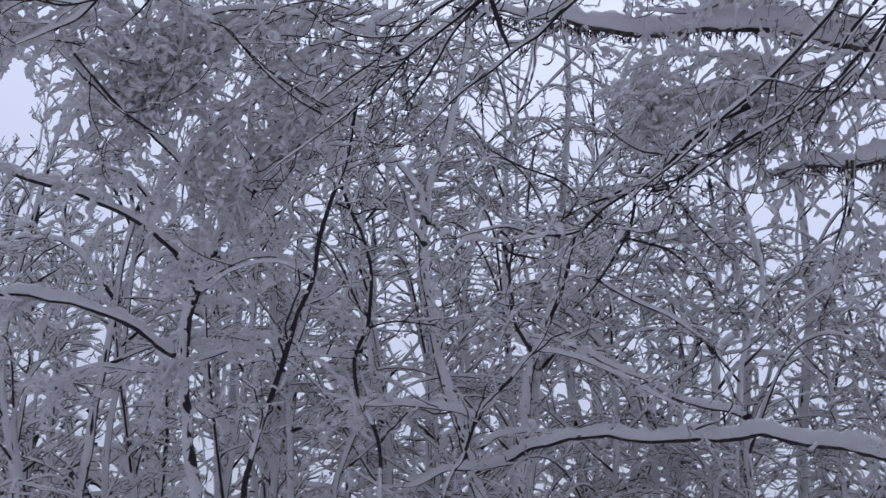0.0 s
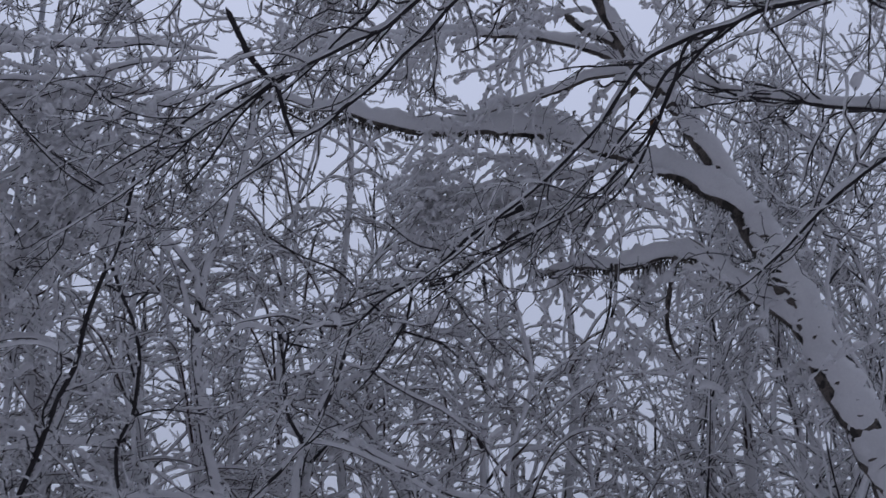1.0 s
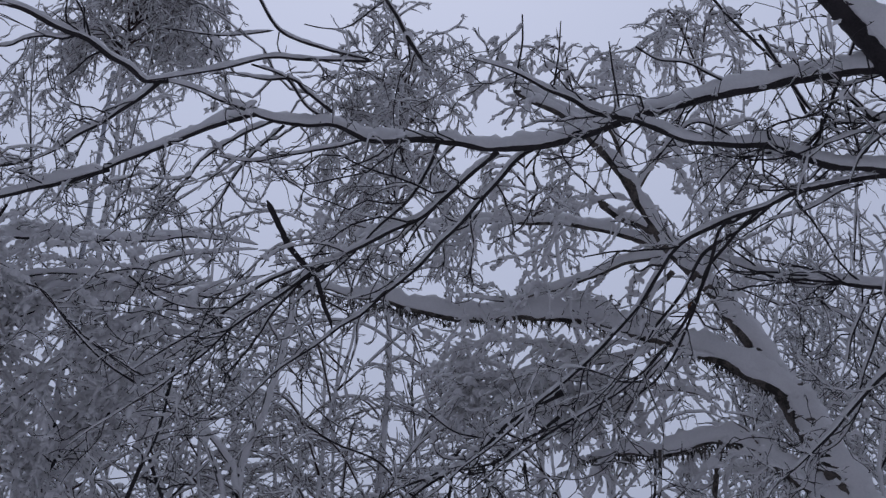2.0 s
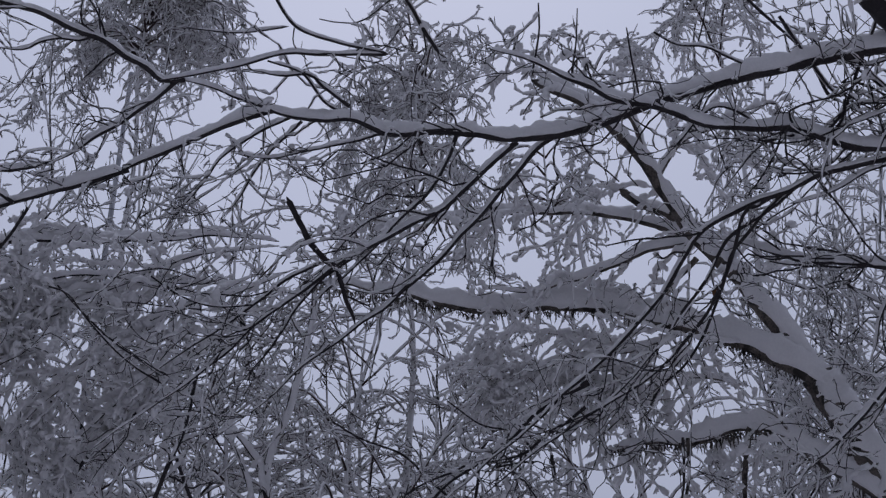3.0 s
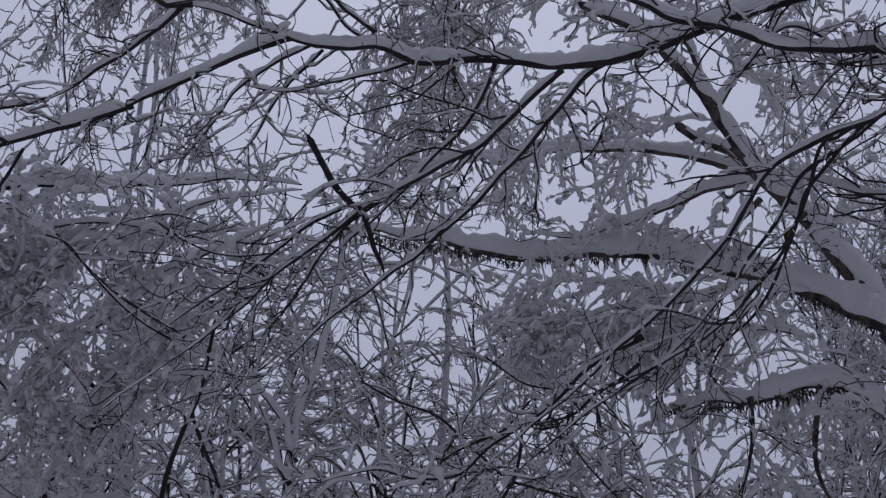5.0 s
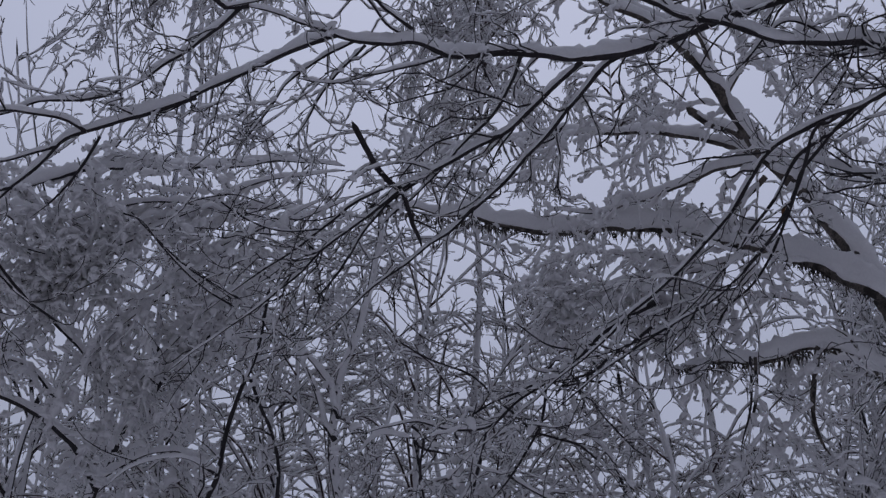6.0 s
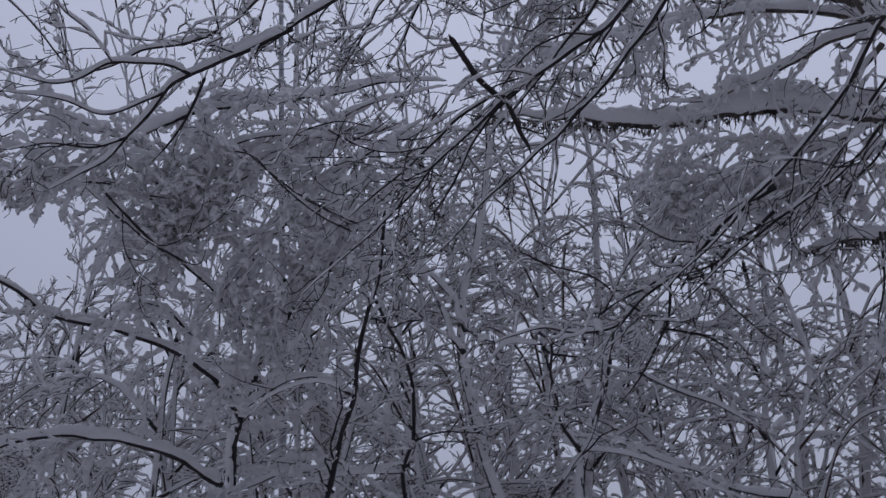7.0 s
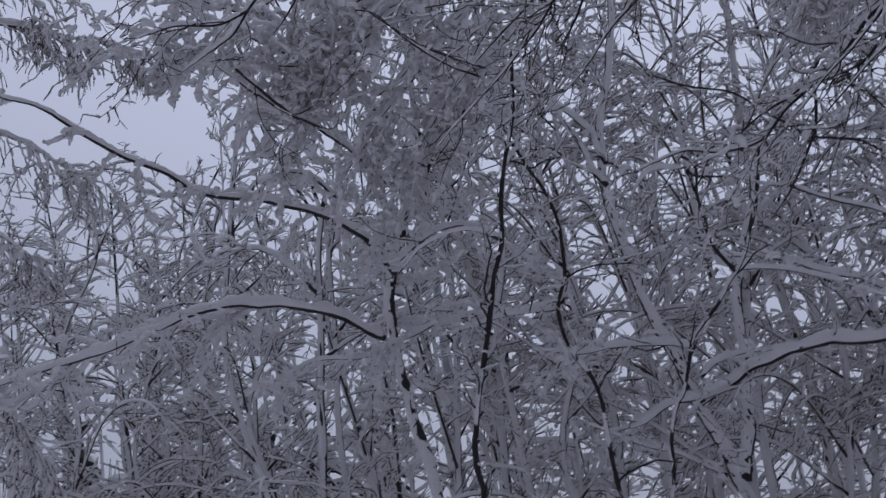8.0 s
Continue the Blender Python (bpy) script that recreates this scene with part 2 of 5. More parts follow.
def limb(tree, name, points, r0, r1, load, twig=1.0, wrap=0.4, free=False, wind=None):
    """One trunk, stem or limb with the snow that lies on it."""
    p = spline(points, 0.12 if tree["coarse"] else 0.03)
    n = len(p)
    rise = np.concatenate([[0], np.cumsum(np.linalg.norm(np.diff(p, axis=0), axis=1))])
    p = p + np.stack([wobble(n, 6, rng), wobble(n, 6, rng), wobble(n, 5, rng)], 1) * min(0.011, r0 * (0.3 if r0 > 0.03 else 0.5))
    rad = np.interp(rise, [0, rise[-1]], [r0, r1]) * (1 + 0.06 * wobble(n, 3, rng))
    if name == "limb" and r1 < r0:
        rad = np.maximum(rad * np.clip((1 - rise / rise[-1]) / 0.3, 0.12, 1) ** 0.7, 0.0025)
    if free:
        rad = rad * np.clip(np.minimum(rise, rise[-1] - rise) / (0.25 * rise[-1]), 0.15, 1) ** 0.7
    sides = 6 if tree["coarse"] else 14 if r0 > 0.05 else 9
    own = (p - tree["at"])[None]
    lump = (0.02 if r0 > 0.05 else 0.05) * rng.normal(0, 1, (1, n, sides))
    q = np.array(rad)
    q[-1] *= 0.1
    wood = part(name, mesh_from(name, [tube_arrays(own, q[None], q[None], sides, lump=lump)], tree["bark"]), tree["ob"])
    if load > 0:
        heap = load * (0.3 + 0.7 * rad / rad.max()) * np.clip(1 + 0.2 * wobble(n, 7, rng) + 0.17 * wobble(n, 2.2, rng), 0.35, 1.5)
        if load < 0.012:
            heap = heap * np.clip(0.2 + 1.1 * wobble(n, 7, rng), 0, 1.6)
        wide, high, low = snow_section(own, rad[None], heap[None], wrap * np.clip(1 + 0.5 * wobble(n, 4, rng), 0, 2)[None])
        fade = np.clip(np.minimum(np.arange(n), np.arange(n)[::-1]) / 2.0, 0.05, 1)[None]
        gate = np.clip(heap / load / 0.4, 0.3 if r0 < 0.03 else 1, 1)[None]
        wide, high, low = wide * gate, high * gate, low * gate
        lump = (0.09 if r0 > 0.05 else 0.1) * rng.normal(0, 1, (1, n, sides + 2))
        part("snow_cover", mesh_from("snow_cover", [tube_arrays(own, wide * fade, high * fade, sides + 2, None, lump, tree["wind"] if wind is None else wind, low * fade)], SNOW), wood,
             "grey-white snow lying along the wood")
    if twig > 0:
        tree["paths"].append(p)
        tree["radii"].append(rad)
        tree["rate"].append(twig)


def finish(tree, boughs=5.0, bough_len=(0.3, 0.95), twigs=9.0, twig_len=(0.14, 0.42), tips=9.0, tip_len=(0.06, 0.18),
           droop=0.05, angle=(28, 65), fork=(22, 55), rise=0.0, load=0.013, sides=4, cover=0.92, flat=0.6, clumps=0, clump=(0.014, 0.03), curl=0.1, thick=1.0, wrap=0.12):
    """The shoots of a tree in three orders, with their snow."""
    bark, snow = [], []
    b_p, b_r = [], []
    for p, r, rate in zip(tree["paths"], tree["radii"], tree["rate"]):
        q, s = grow([p], [np.minimum(r, 0.014) * thick], boughs * rate, bough_len, angle, droop, 0.42, 10 if not tree["coarse"] else 7, flat, 0.1, curl, rise)
        b_p.append(q)
        b_r.append(s)
    bp, brr = np.vstack(b_p), np.vstack(b_r)
    tp, tr = grow(bp, brr, twigs, twig_len, fork, droop * 1.2, 0.6, 6 if not tree["coarse"] else 4, flat, 0.08, curl * 1.3, rise)
    sp, sr = grow(tp, tr, tips, tip_len, fork, droop * 1.2, 0.7, 4 if not tree["coarse"] else 3, flat, 0.05, curl * 1.3, rise)
    for paths, rad, heap, sb, ss in ((bp, brr, load * 1.4, 4, 4), (tp, tr, load, 3, sides), (sp, sr, load * 0.8, 3, sides)):
        b, s = twig_chunks(paths - tree["at"], rad, heap, sb, ss, cover, not tree["coarse"] and paths is not sp, tree["wind"], wrap)
        bark += b
        snow += s
    snow += clump_chunks(tp - tree["at"], tr, int(clumps * 0.7), clump)
    snow += clump_chunks(bp - tree["at"], brr, int(clumps * 0.3), (clump[0] * 1.2, clump[1] * 1.3))
    part("twig_spray", mesh_from("twig_spray", bark, tree["bark"]), tree["ob"], "thin dark bent twigs", "stuff")
    part("twig_snow", mesh_from("twig_snow", snow, SNOW), tree["ob"], "loose snow clinging to the twigs", "stuff")
    return len(bp), len(tp), len(sp)


def shaggy_bark(tree, points, r0, per_metre):
    """Loose strips of bark and moss that hang under a limb."""
    p = spline(points, 0.02)
    n = int(np.linalg.norm(np.diff(p, axis=0), axis=1).sum() * per_metre)
    at = p[rng.integers(0, len(p), n)] + rng.normal(0, r0 * 0.3, (n, 3)) - UP * r0 * 0.7
    ln = rng.uniform(0.015, 0.055, (n, 1))
    tip = at - UP * ln + rng.normal(0, 0.012, (n, 3))
    mid = (at + tip) / 2 + rng.normal(0, 0.006, (n, 3))
    strips = np.stack([at, mid, tip], 1) - tree["at"]
    rad = rng.uniform(0.003, 0.007, (n, 1)) * np.array([[1.0, 0.8, 0.3]])
    part("bark_fringe", mesh_from("bark_fringe", [tube_arrays(strips, rad, rad, 3)], BARK_BIRCH), tree["ob"], "shaggy brown bark shreds under the limbs", "stuff")

# ---- ground ----
def make_ground():
    n = 90
    u = np.linspace(-1, 1, n)
    g = np.sign(u) * (np.abs(u) * 30 + np.abs(u) ** 5 * 1500)
    gx, gy = np.meshgrid(g, g, indexing="ij")
    near = np.exp(-(gx ** 2 + gy ** 2) / 900)
    gz = near * (0.12 * np.sin(gx * 0.9) * np.cos(gy * 0.7) + 0.05 * np.sin(gx * 2.3 + gy * 1.7))
    v = np.stack([gx, gy, gz], -1).reshape(-1, 3)
    i = (np.arange(n - 1)[:, None] * n + np.arange(n - 1)[None, :]).ravel()
    q = np.stack([i, i + n, i + n + 1, i + 1], -1)
    return tagged(new("ground", mesh_from("ground", [(v, q)], SNOW)), "deep untrodden snow on the forest floor", "ground", kind="structure")


make_ground()

# ---- the trees in front ----
alder = make_tree("alder", "dark leafless alder with long snow-laden limbs", BARK_DARK, 3.96, 4.11, wind=np.array([-0.15, -0.12, 0.98]))
limb(alder, "trunk", [(3.96, 4.11, -0.10), (3.90, 4.14, 2.12), (3.86, 4.35, 4.38), (3.64, 4.18, 4.70), (3.45, 4.08, 4.90), (3.28, 3.99, 5.06), (3.12, 3.93, 5.24), (2.99, 3.89, 5.39), (2.82, 3.83, 5.57), (2.68, 3.76, 5.74), (2.54, 3.65, 5.92)], 0.12, 0.085, 0.07, twig=1.0, wrap=0.2, wind=np.array([0.5, -0.66, 0.56]))
limb(alder, "limb", [(3.04, 3.94, 5.30), (2.90, 4.02, 5.35), (2.58, 4.21, 5.40), (2.27, 4.39, 5.42), (1.92, 4.59, 5.40), (1.58, 4.76, 5.36), (1.17, 4.91, 5.35), (0.83, 4.94, 5.43), (0.53, 4.98, 5.44), (0.29, 4.98, 5.50), (-0.02, 5.00, 5.51), (-0.19, 4.98, 5.55), (-0.35, 4.95, 5.60), (-0.59, 4.91, 5.64), (-0.72, 4.91, 5.65), (-0.76, 4.93, 5.63)], 0.034, 0.014, 0.06, twig=0.7, wrap=0.35)
limb(alder, "limb", [(-0.59, 4.91, 5.64), (-0.73, 4.90, 5.65), (-0.81, 4.86, 5.70), (-0.90, 4.83, 5.73), (-1.00, 4.79, 5.78), (-1.11, 4.75, 5.82), (-1.23, 4.71, 5.85), (-1.39, 4.67, 5.88), (-1.64, 4.61, 5.88), (-1.87, 4.56, 5.84)], 0.017, 0.013, 0.022, twig=0.5, wrap=0.15)
limb(alder, "limb", [(-1.08, 4.76, 5.80), (-1.16, 4.78, 5.78), (-1.26, 4.77, 5.78), (-1.36, 4.78, 5.76), (-1.45, 4.81, 5.73), (-1.58, 4.78, 5.71)], 0.008, 0.005, 0.018, twig=0.5, wrap=0.1)
limb(alder, "limb", [(-0.96, 4.81, 5.75), (-1.03, 4.83, 5.71), (-1.08, 4.86, 5.66), (-1.15, 4.91, 5.61)], 0.006, 0.003, 0.006, twig=0.5, wrap=0.1)
limb(alder, "limb", [(3.46, 4.08, 4.83), (3.17, 4.23, 4.88), (2.90, 4.32, 4.97), (2.64, 4.37, 5.07), (2.38, 4.43, 5.14), (2.15, 4.48, 5.18), (1.90, 4.48, 5.28), (1.66, 4.49, 5.34), (1.40, 4.47, 5.43), (1.21, 4.43, 5.50), (0.96, 4.39, 5.58)], 0.028, 0.012, 0.05, twig=0.8, wrap=0.35)
limb(alder, "limb", [(3.21, 4.24, 4.89), (2.93, 4.38, 4.93), (2.72, 4.50, 4.91), (2.53, 4.61, 4.87), (2.29, 4.74, 4.82), (2.13, 4.85, 4.74), (2.03, 4.96, 4.59), (1.87, 5.10, 4.40), (1.66, 5.26, 4.20), (1.44, 5.39, 4.02), (1.16, 5.52, 3.82), (0.94, 5.60, 3.65), (0.72, 5.68, 3.47), (0.51, 5.74, 3.27)], 0.020, 0.005, 0.013, twig=0.55, wrap=0.05)
limb(alder, "limb", [(2.47, 4.64, 4.85), (2.40, 4.66, 4.81), (2.32, 4.67, 4.76), (2.24, 4.85, 4.49), (2.04, 5.06, 4.20), (1.77, 5.22, 4.01), (1.48, 5.34, 3.86), (1.18, 5.46, 3.67), (0.93, 5.56, 3.45), (0.78, 5.61, 3.25)], 0.011, 0.004, 0.006, twig=0.6, wrap=0.05)
limb(alder, "limb", [(3.75, 4.26, 4.10), (3.63, 4.35, 4.18), (3.50, 4.42, 4.30), (3.28, 4.57, 4.42), (3.04, 4.72, 4.49), (2.78, 4.85, 4.60), (2.44, 4.97, 4.76), (2.18, 5.05, 4.86)], 0.026, 0.008, 0.05, wrap=0.3)
limb(alder, "limb", [(3.75, 4.26, 4.10), (3.59, 4.31, 4.14), (3.39, 4.40, 4.16), (3.19, 4.53, 4.07), (3.02, 4.66, 3.95), (2.86, 4.78, 3.80), (2.68, 4.91, 3.62), (2.42, 5.08, 3.39)], 0.022, 0.007, 0.02, wrap=0.05)
limb(alder, "limb", [(1.22, 4.96, 5.38), (1.05, 5.06, 5.25), (0.82, 5.19, 5.08), (0.59, 5.27, 4.96), (0.44, 5.30, 4.88), (0.27, 5.34, 4.79), (0.08, 5.39, 4.65), (-0.19, 5.47, 4.45), (-0.44, 5.54, 4.23), (-0.69, 5.58, 4.03), (-0.97, 5.61, 3.80)], 0.017, 0.005, 0.026, twig=1.2, wrap=0.05)
limb(alder, "limb", [(1.54, 4.85, 5.40), (1.34, 4.93, 5.33), (1.17, 5.06, 5.16), (0.98, 5.20, 4.96), (0.79, 5.30, 4.80), (0.59, 5.39, 4.63), (0.40, 5.46, 4.48), (0.12, 5.54, 4.28), (-0.14, 5.61, 4.06), (-0.42, 5.65, 3.86)], 0.016, 0.005, 0.02, twig=1.2, wrap=0.05)
limb(alder, "limb", [(0.88, 4.99, 5.43), (0.84, 5.07, 5.29), (0.73, 5.16, 5.14), (0.55, 5.26, 4.97), (0.39, 5.35, 4.81), (0.22, 5.41, 4.67), (0.00, 5.47, 4.51)], 0.013, 0.005, 0.012, twig=1, wrap=0.05)
limb(alder, "stub", [(0.24, 5.33, 4.76), (0.19, 5.31, 4.79), (0.11, 5.27, 4.86), (0.04, 5.21, 4.97), (-0.03, 5.14, 5.07)], 0.015, 0.017, 0.0, twig=0)
limb(alder, "limb", [(0.25, 5.32, 4.77), (0.27, 5.38, 4.68), (0.30, 5.42, 4.59), (0.35, 5.46, 4.51), (0.37, 5.50, 4.44)], 0.015, 0.01, 0.0, twig=1.4, wrap=0.05)
limb(alder, "limb", [(-0.10, 5.01, 5.58), (-0.22, 5.06, 5.56), (-0.42, 5.12, 5.50), (-0.69, 5.20, 5.39), (-0.91, 5.27, 5.30), (-1.14, 5.32, 5.19)], 0.018, 0.007, 0.045, wrap=0.05)
limb(alder, "limb", [(-0.65, 4.91, 5.65), (-0.73, 4.99, 5.62), (-0.88, 5.09, 5.55), (-1.07, 5.19, 5.45), (-1.34, 5.28, 5.32)], 0.014, 0.006, 0.04, wrap=0.05)
limb(alder, "limb", [(-0.03, 5.08, 5.57), (-0.34, 5.22, 5.45), (-0.50, 5.37, 5.31), (-0.70, 5.54, 5.12)], 0.009, 0.004, 0.02, wrap=0.05)
limb(alder, "limb", [(0.03, 5.09, 5.56), (-0.19, 5.27, 5.39), (-0.30, 5.43, 5.25), (-0.42, 5.55, 5.15)], 0.009, 0.004, 0.02, wrap=0.05)
limb(alder, "limb", [(0.48, 5.07, 5.47), (0.14, 5.17, 5.43), (-0.14, 5.23, 5.40), (-0.36, 5.24, 5.43)], 0.009, 0.004, 0.02, wrap=0.05)
limb(alder, "limb", [(0.29, 4.99, 5.59), (0.15, 4.91, 5.66), (0.07, 4.85, 5.70), (-0.09, 4.84, 5.68), (-0.30, 4.80, 5.67)], 0.012, 0.004, 0.02, wrap=0.05)
limb(alder, "limb", [(0.19, 5.40, 4.84), (-0.06, 5.45, 4.71), (-0.29, 5.52, 4.52), (-0.55, 5.56, 4.35), (-0.82, 5.60, 4.13)], 0.011, 0.005, 0.012, twig=1.1, wrap=0.05)
limb(alder, "limb", [(0.43, 5.35, 4.90), (0.27, 5.40, 4.79), (0.06, 5.48, 4.61), (-0.10, 5.57, 4.37), (-0.28, 5.65, 4.14)], 0.011, 0.005, 0.01, twig=1.1, wrap=0.05)
limb(alder, "limb", [(3.17, 3.97, 5.16), (3.12, 4.08, 5.11), (3.01, 4.15, 5.18), (2.87, 4.16, 5.32), (2.76, 4.17, 5.43)], 0.016, 0.006, 0.03, twig=1.1, wrap=0.05)
limb(alder, "limb", [(3.30, 4.01, 4.99), (3.17, 4.10, 4.96), (3.03, 4.11, 5.03), (2.93, 4.21, 4.95), (2.87, 4.31, 4.82)], 0.014, 0.006, 0.02, twig=1.1, wrap=0.05)
limb(alder, "limb", [(3.37, 4.02, 4.90), (3.52, 3.92, 4.99), (3.68, 3.83, 5.05), (3.89, 3.77, 5.01)], 0.016, 0.007, 0.03, twig=1.4, wrap=0.05)
limb(alder, "limb", [(3.34, 4.04, 5.00), (3.50, 3.90, 5.03), (3.49, 3.80, 5.17), (3.42, 3.72, 5.35), (3.39, 3.58, 5.52)], 0.016, 0.007, 0.0, twig=1.4, wrap=0.05)
limb(alder, "stub", [(3.20, 3.90, 5.38), (3.29, 3.95, 5.30), (3.41, 3.98, 5.21), (3.50, 4.00, 5.17)], 0.026, 0.02, 0.03, twig=0)
limb(alder, "limb", [(2.88, 3.84, 5.52), (2.87, 3.94, 5.46), (2.85, 4.05, 5.39), (2.83, 4.15, 5.31), (2.83, 4.23, 5.26), (2.81, 4.32, 5.19), (2.74, 4.44, 5.13)], 0.007, 0.01, 0.006, twig=0.5, wrap=0.05)
limb(alder, "limb", [(2.44, 4.07, 5.59), (2.55, 4.14, 5.48), (2.65, 4.20, 5.37), (2.73, 4.25, 5.30), (2.79, 4.27, 5.26), (2.84, 4.24, 5.30)], 0.009, 0.007, 0.022, twig=0.5, wrap=0.05)
limb(alder, "limb", [(2.80, 4.15, 5.25), (2.89, 4.16, 5.22), (2.98, 4.17, 5.18), (3.07, 4.17, 5.15), (3.15, 4.13, 5.17)], 0.007, 0.005, 0.01, twig=0.5, wrap=0.05)
limb(alder, "limb", [(2.98, 4.14, 5.12), (3.06, 4.21, 5.06), (3.12, 4.27, 5.02)], 0.006, 0.003, 0.005, twig=0.5, wrap=0.05)
limb(alder, "limb", [(3.02, 3.98, 5.27), (3.11, 4.04, 5.19), (3.13, 4.14, 5.12), (3.15, 4.24, 5.03)], 0.009, 0.006, 0.024, twig=0.5, wrap=0.05)
limb(alder, "limb", [(2.82, 4.16, 5.23), (2.87, 4.27, 5.15), (2.97, 4.32, 5.09)], 0.006, 0.003, 0.006, twig=0.5, wrap=0.05)
limb(alder, "limb", [(3.49, 3.90, 4.93), (3.38, 4.02, 4.95), (3.29, 4.13, 4.98), (3.24, 4.25, 4.94)], 0.009, 0.004, 0.01, twig=0.5, wrap=0.05)
limb(alder, "limb", [(3.11, 3.90, 5.28), (3.17, 3.88, 5.30), (3.31, 3.79, 5.31), (3.44, 3.68, 5.34), (3.57, 3.57, 5.37)], 0.006, 0.005, 0.012, twig=0.5, wrap=0.05)
limb(alder, "limb", [(3.11, 3.86, 5.32), (3.21, 3.81, 5.38), (3.31, 3.73, 5.45)], 0.005, 0.004, 0.012, twig=0.5, wrap=0.05)
limb(alder, "limb", [(3.25, 3.83, 5.23), (3.43, 3.75, 5.24), (3.60, 3.65, 5.26)], 0.004, 0.004, 0.006, twig=0.5, wrap=0.05)
limb(alder, "limb", [(3.05, 3.94, 5.29), (2.96, 4.03, 5.31), (2.88, 4.11, 5.33), (2.81, 4.15, 5.38), (2.71, 4.21, 5.43)], 0.008, 0.005, 0.016, twig=0.5, wrap=0.05)
limb(alder, "limb", [(2.98, 4.15, 5.12), (2.89, 4.23, 5.18), (2.82, 4.33, 5.21)], 0.006, 0.004, 0.018, twig=0.5, wrap=0.05)
limb(alder, "limb", [(2.57, 4.42, 5.11), (2.46, 4.52, 5.12), (2.37, 4.64, 5.08), (2.29, 4.79, 4.99)], 0.008, 0.004, 0.012, twig=0.5, wrap=0.05)
limb(alder, "limb", [(2.80, 4.37, 4.99), (2.75, 4.48, 4.96), (2.63, 4.57, 4.98), (2.48, 4.65, 5.05)], 0.006, 0.003, 0.012, twig=0.5, wrap=0.05)
limb(alder, "limb", [(2.99, 4.34, 4.87), (2.91, 4.42, 4.88), (2.82, 4.53, 4.86), (2.71, 4.63, 4.85), (2.59, 4.72, 4.87)], 0.008, 0.004, 0.02, twig=0.5, wrap=0.05)
limb(alder, "limb", [(3.44, 4.08, 4.76), (3.29, 4.23, 4.82), (3.16, 4.33, 4.91)], 0.012, 0.008, 0.02, twig=0.5, wrap=0.05)
limb(alder, "limb", [(3.13, 4.26, 4.84), (3.23, 4.26, 4.80), (3.38, 4.23, 4.76), (3.56, 4.17, 4.70)], 0.008, 0.005, 0.018, twig=0.5, wrap=0.05)
limb(alder, "limb", [(3.22, 4.21, 4.81), (3.28, 4.28, 4.76), (3.29, 4.38, 4.71)], 0.008, 0.005, 0.018, twig=0.5, wrap=0.05)
limb(alder, "limb", [(3.06, 4.59, 4.42), (3.00, 4.64, 4.30), (2.94, 4.68, 4.18), (2.89, 4.73, 4.04), (2.83, 4.75, 3.91)], 0.011, 0.006, 0.012, twig=0.8, free=True, wrap=0.05)
limb(alder, "limb", [(3.19, 4.55, 4.35), (3.08, 4.62, 4.24), (3.00, 4.72, 4.04), (2.94, 4.77, 3.90), (2.80, 4.86, 3.73)], 0.011, 0.006, 0.012, twig=0.8, free=True, wrap=0.05)
limb(alder, "limb", [(3.05, 4.83, 4.00), (2.98, 4.87, 3.85), (2.86, 4.92, 3.70), (2.70, 4.96, 3.61)], 0.011, 0.006, 0.012, twig=0.8, free=True, wrap=0.05)
limb(alder, "limb", [(3.32, 4.41, 4.42), (3.21, 4.51, 4.23), (3.10, 4.60, 4.06), (3.03, 4.63, 3.91)], 0.011, 0.006, 0.012, twig=0.8, free=True, wrap=0.05)
limb(alder, "limb", [(2.53, 4.61, 4.87), (2.43, 4.74, 4.77), (2.31, 4.87, 4.66), (2.27, 4.95, 4.54), (2.21, 5.03, 4.39), (2.15, 5.11, 4.25), (2.07, 5.18, 4.14), (1.97, 5.23, 4.06), (1.90, 5.28, 3.97), (1.86, 5.33, 3.85), (1.85, 5.33, 3.78), (1.77, 5.38, 3.68), (1.64, 5.42, 3.64), (1.52, 5.43, 3.66)], 0.010, 0.004, 0.005, twig=0.5, wrap=0.05)
limb(alder, "limb", [(2.08, 5.40, 3.82), (2.05, 5.43, 3.58), (1.98, 5.45, 3.37), (1.95, 5.43, 3.25)], 0.007, 0.004, 0.004, twig=0.5, wrap=0.05)
limb(alder, "limb", [(1.81, 5.39, 4.08), (1.77, 5.38, 3.95), (1.67, 5.38, 3.85), (1.56, 5.38, 3.75)], 0.006, 0.003, 0.004, twig=0.5, wrap=0.05)
limb(alder, "limb", [(2.61, 4.57, 4.89), (2.47, 4.69, 4.81), (2.29, 4.85, 4.71), (2.18, 4.98, 4.53), (2.04, 5.10, 4.37), (1.99, 5.14, 4.28), (1.89, 5.21, 4.19), (1.78, 5.27, 4.08), (1.67, 5.32, 3.99), (1.50, 5.38, 3.90), (1.35, 5.42, 3.84), (1.16, 5.46, 3.81)], 0.011, 0.004, 0.007, twig=0.5, wrap=0.05)
limb(alder, "limb", [(-1.19, 5.31, 4.58), (-1.06, 5.34, 4.45), (-0.91, 5.38, 4.32), (-0.73, 5.41, 4.21), (-0.59, 5.41, 4.12)], 0.004, 0.006, 0.003, twig=0.5, wrap=0.05)
limb(alder, "limb", [(-1.82, 5.32, 4.22), (-1.67, 5.32, 4.08), (-1.49, 5.32, 3.95)], 0.005, 0.007, 0.004, twig=0.5, wrap=0.05)
limb(alder, "limb", [(-0.50, 5.36, 4.68), (-0.66, 5.24, 4.66), (-0.83, 5.15, 4.57)], 0.004, 0.003, 0.008, twig=0.5, wrap=0.05)
limb(alder, "limb", [(-0.86, 5.39, 4.54), (-0.67, 5.33, 4.49), (-0.42, 5.27, 4.44)], 0.003, 0.004, 0.006, twig=0.5, wrap=0.05)
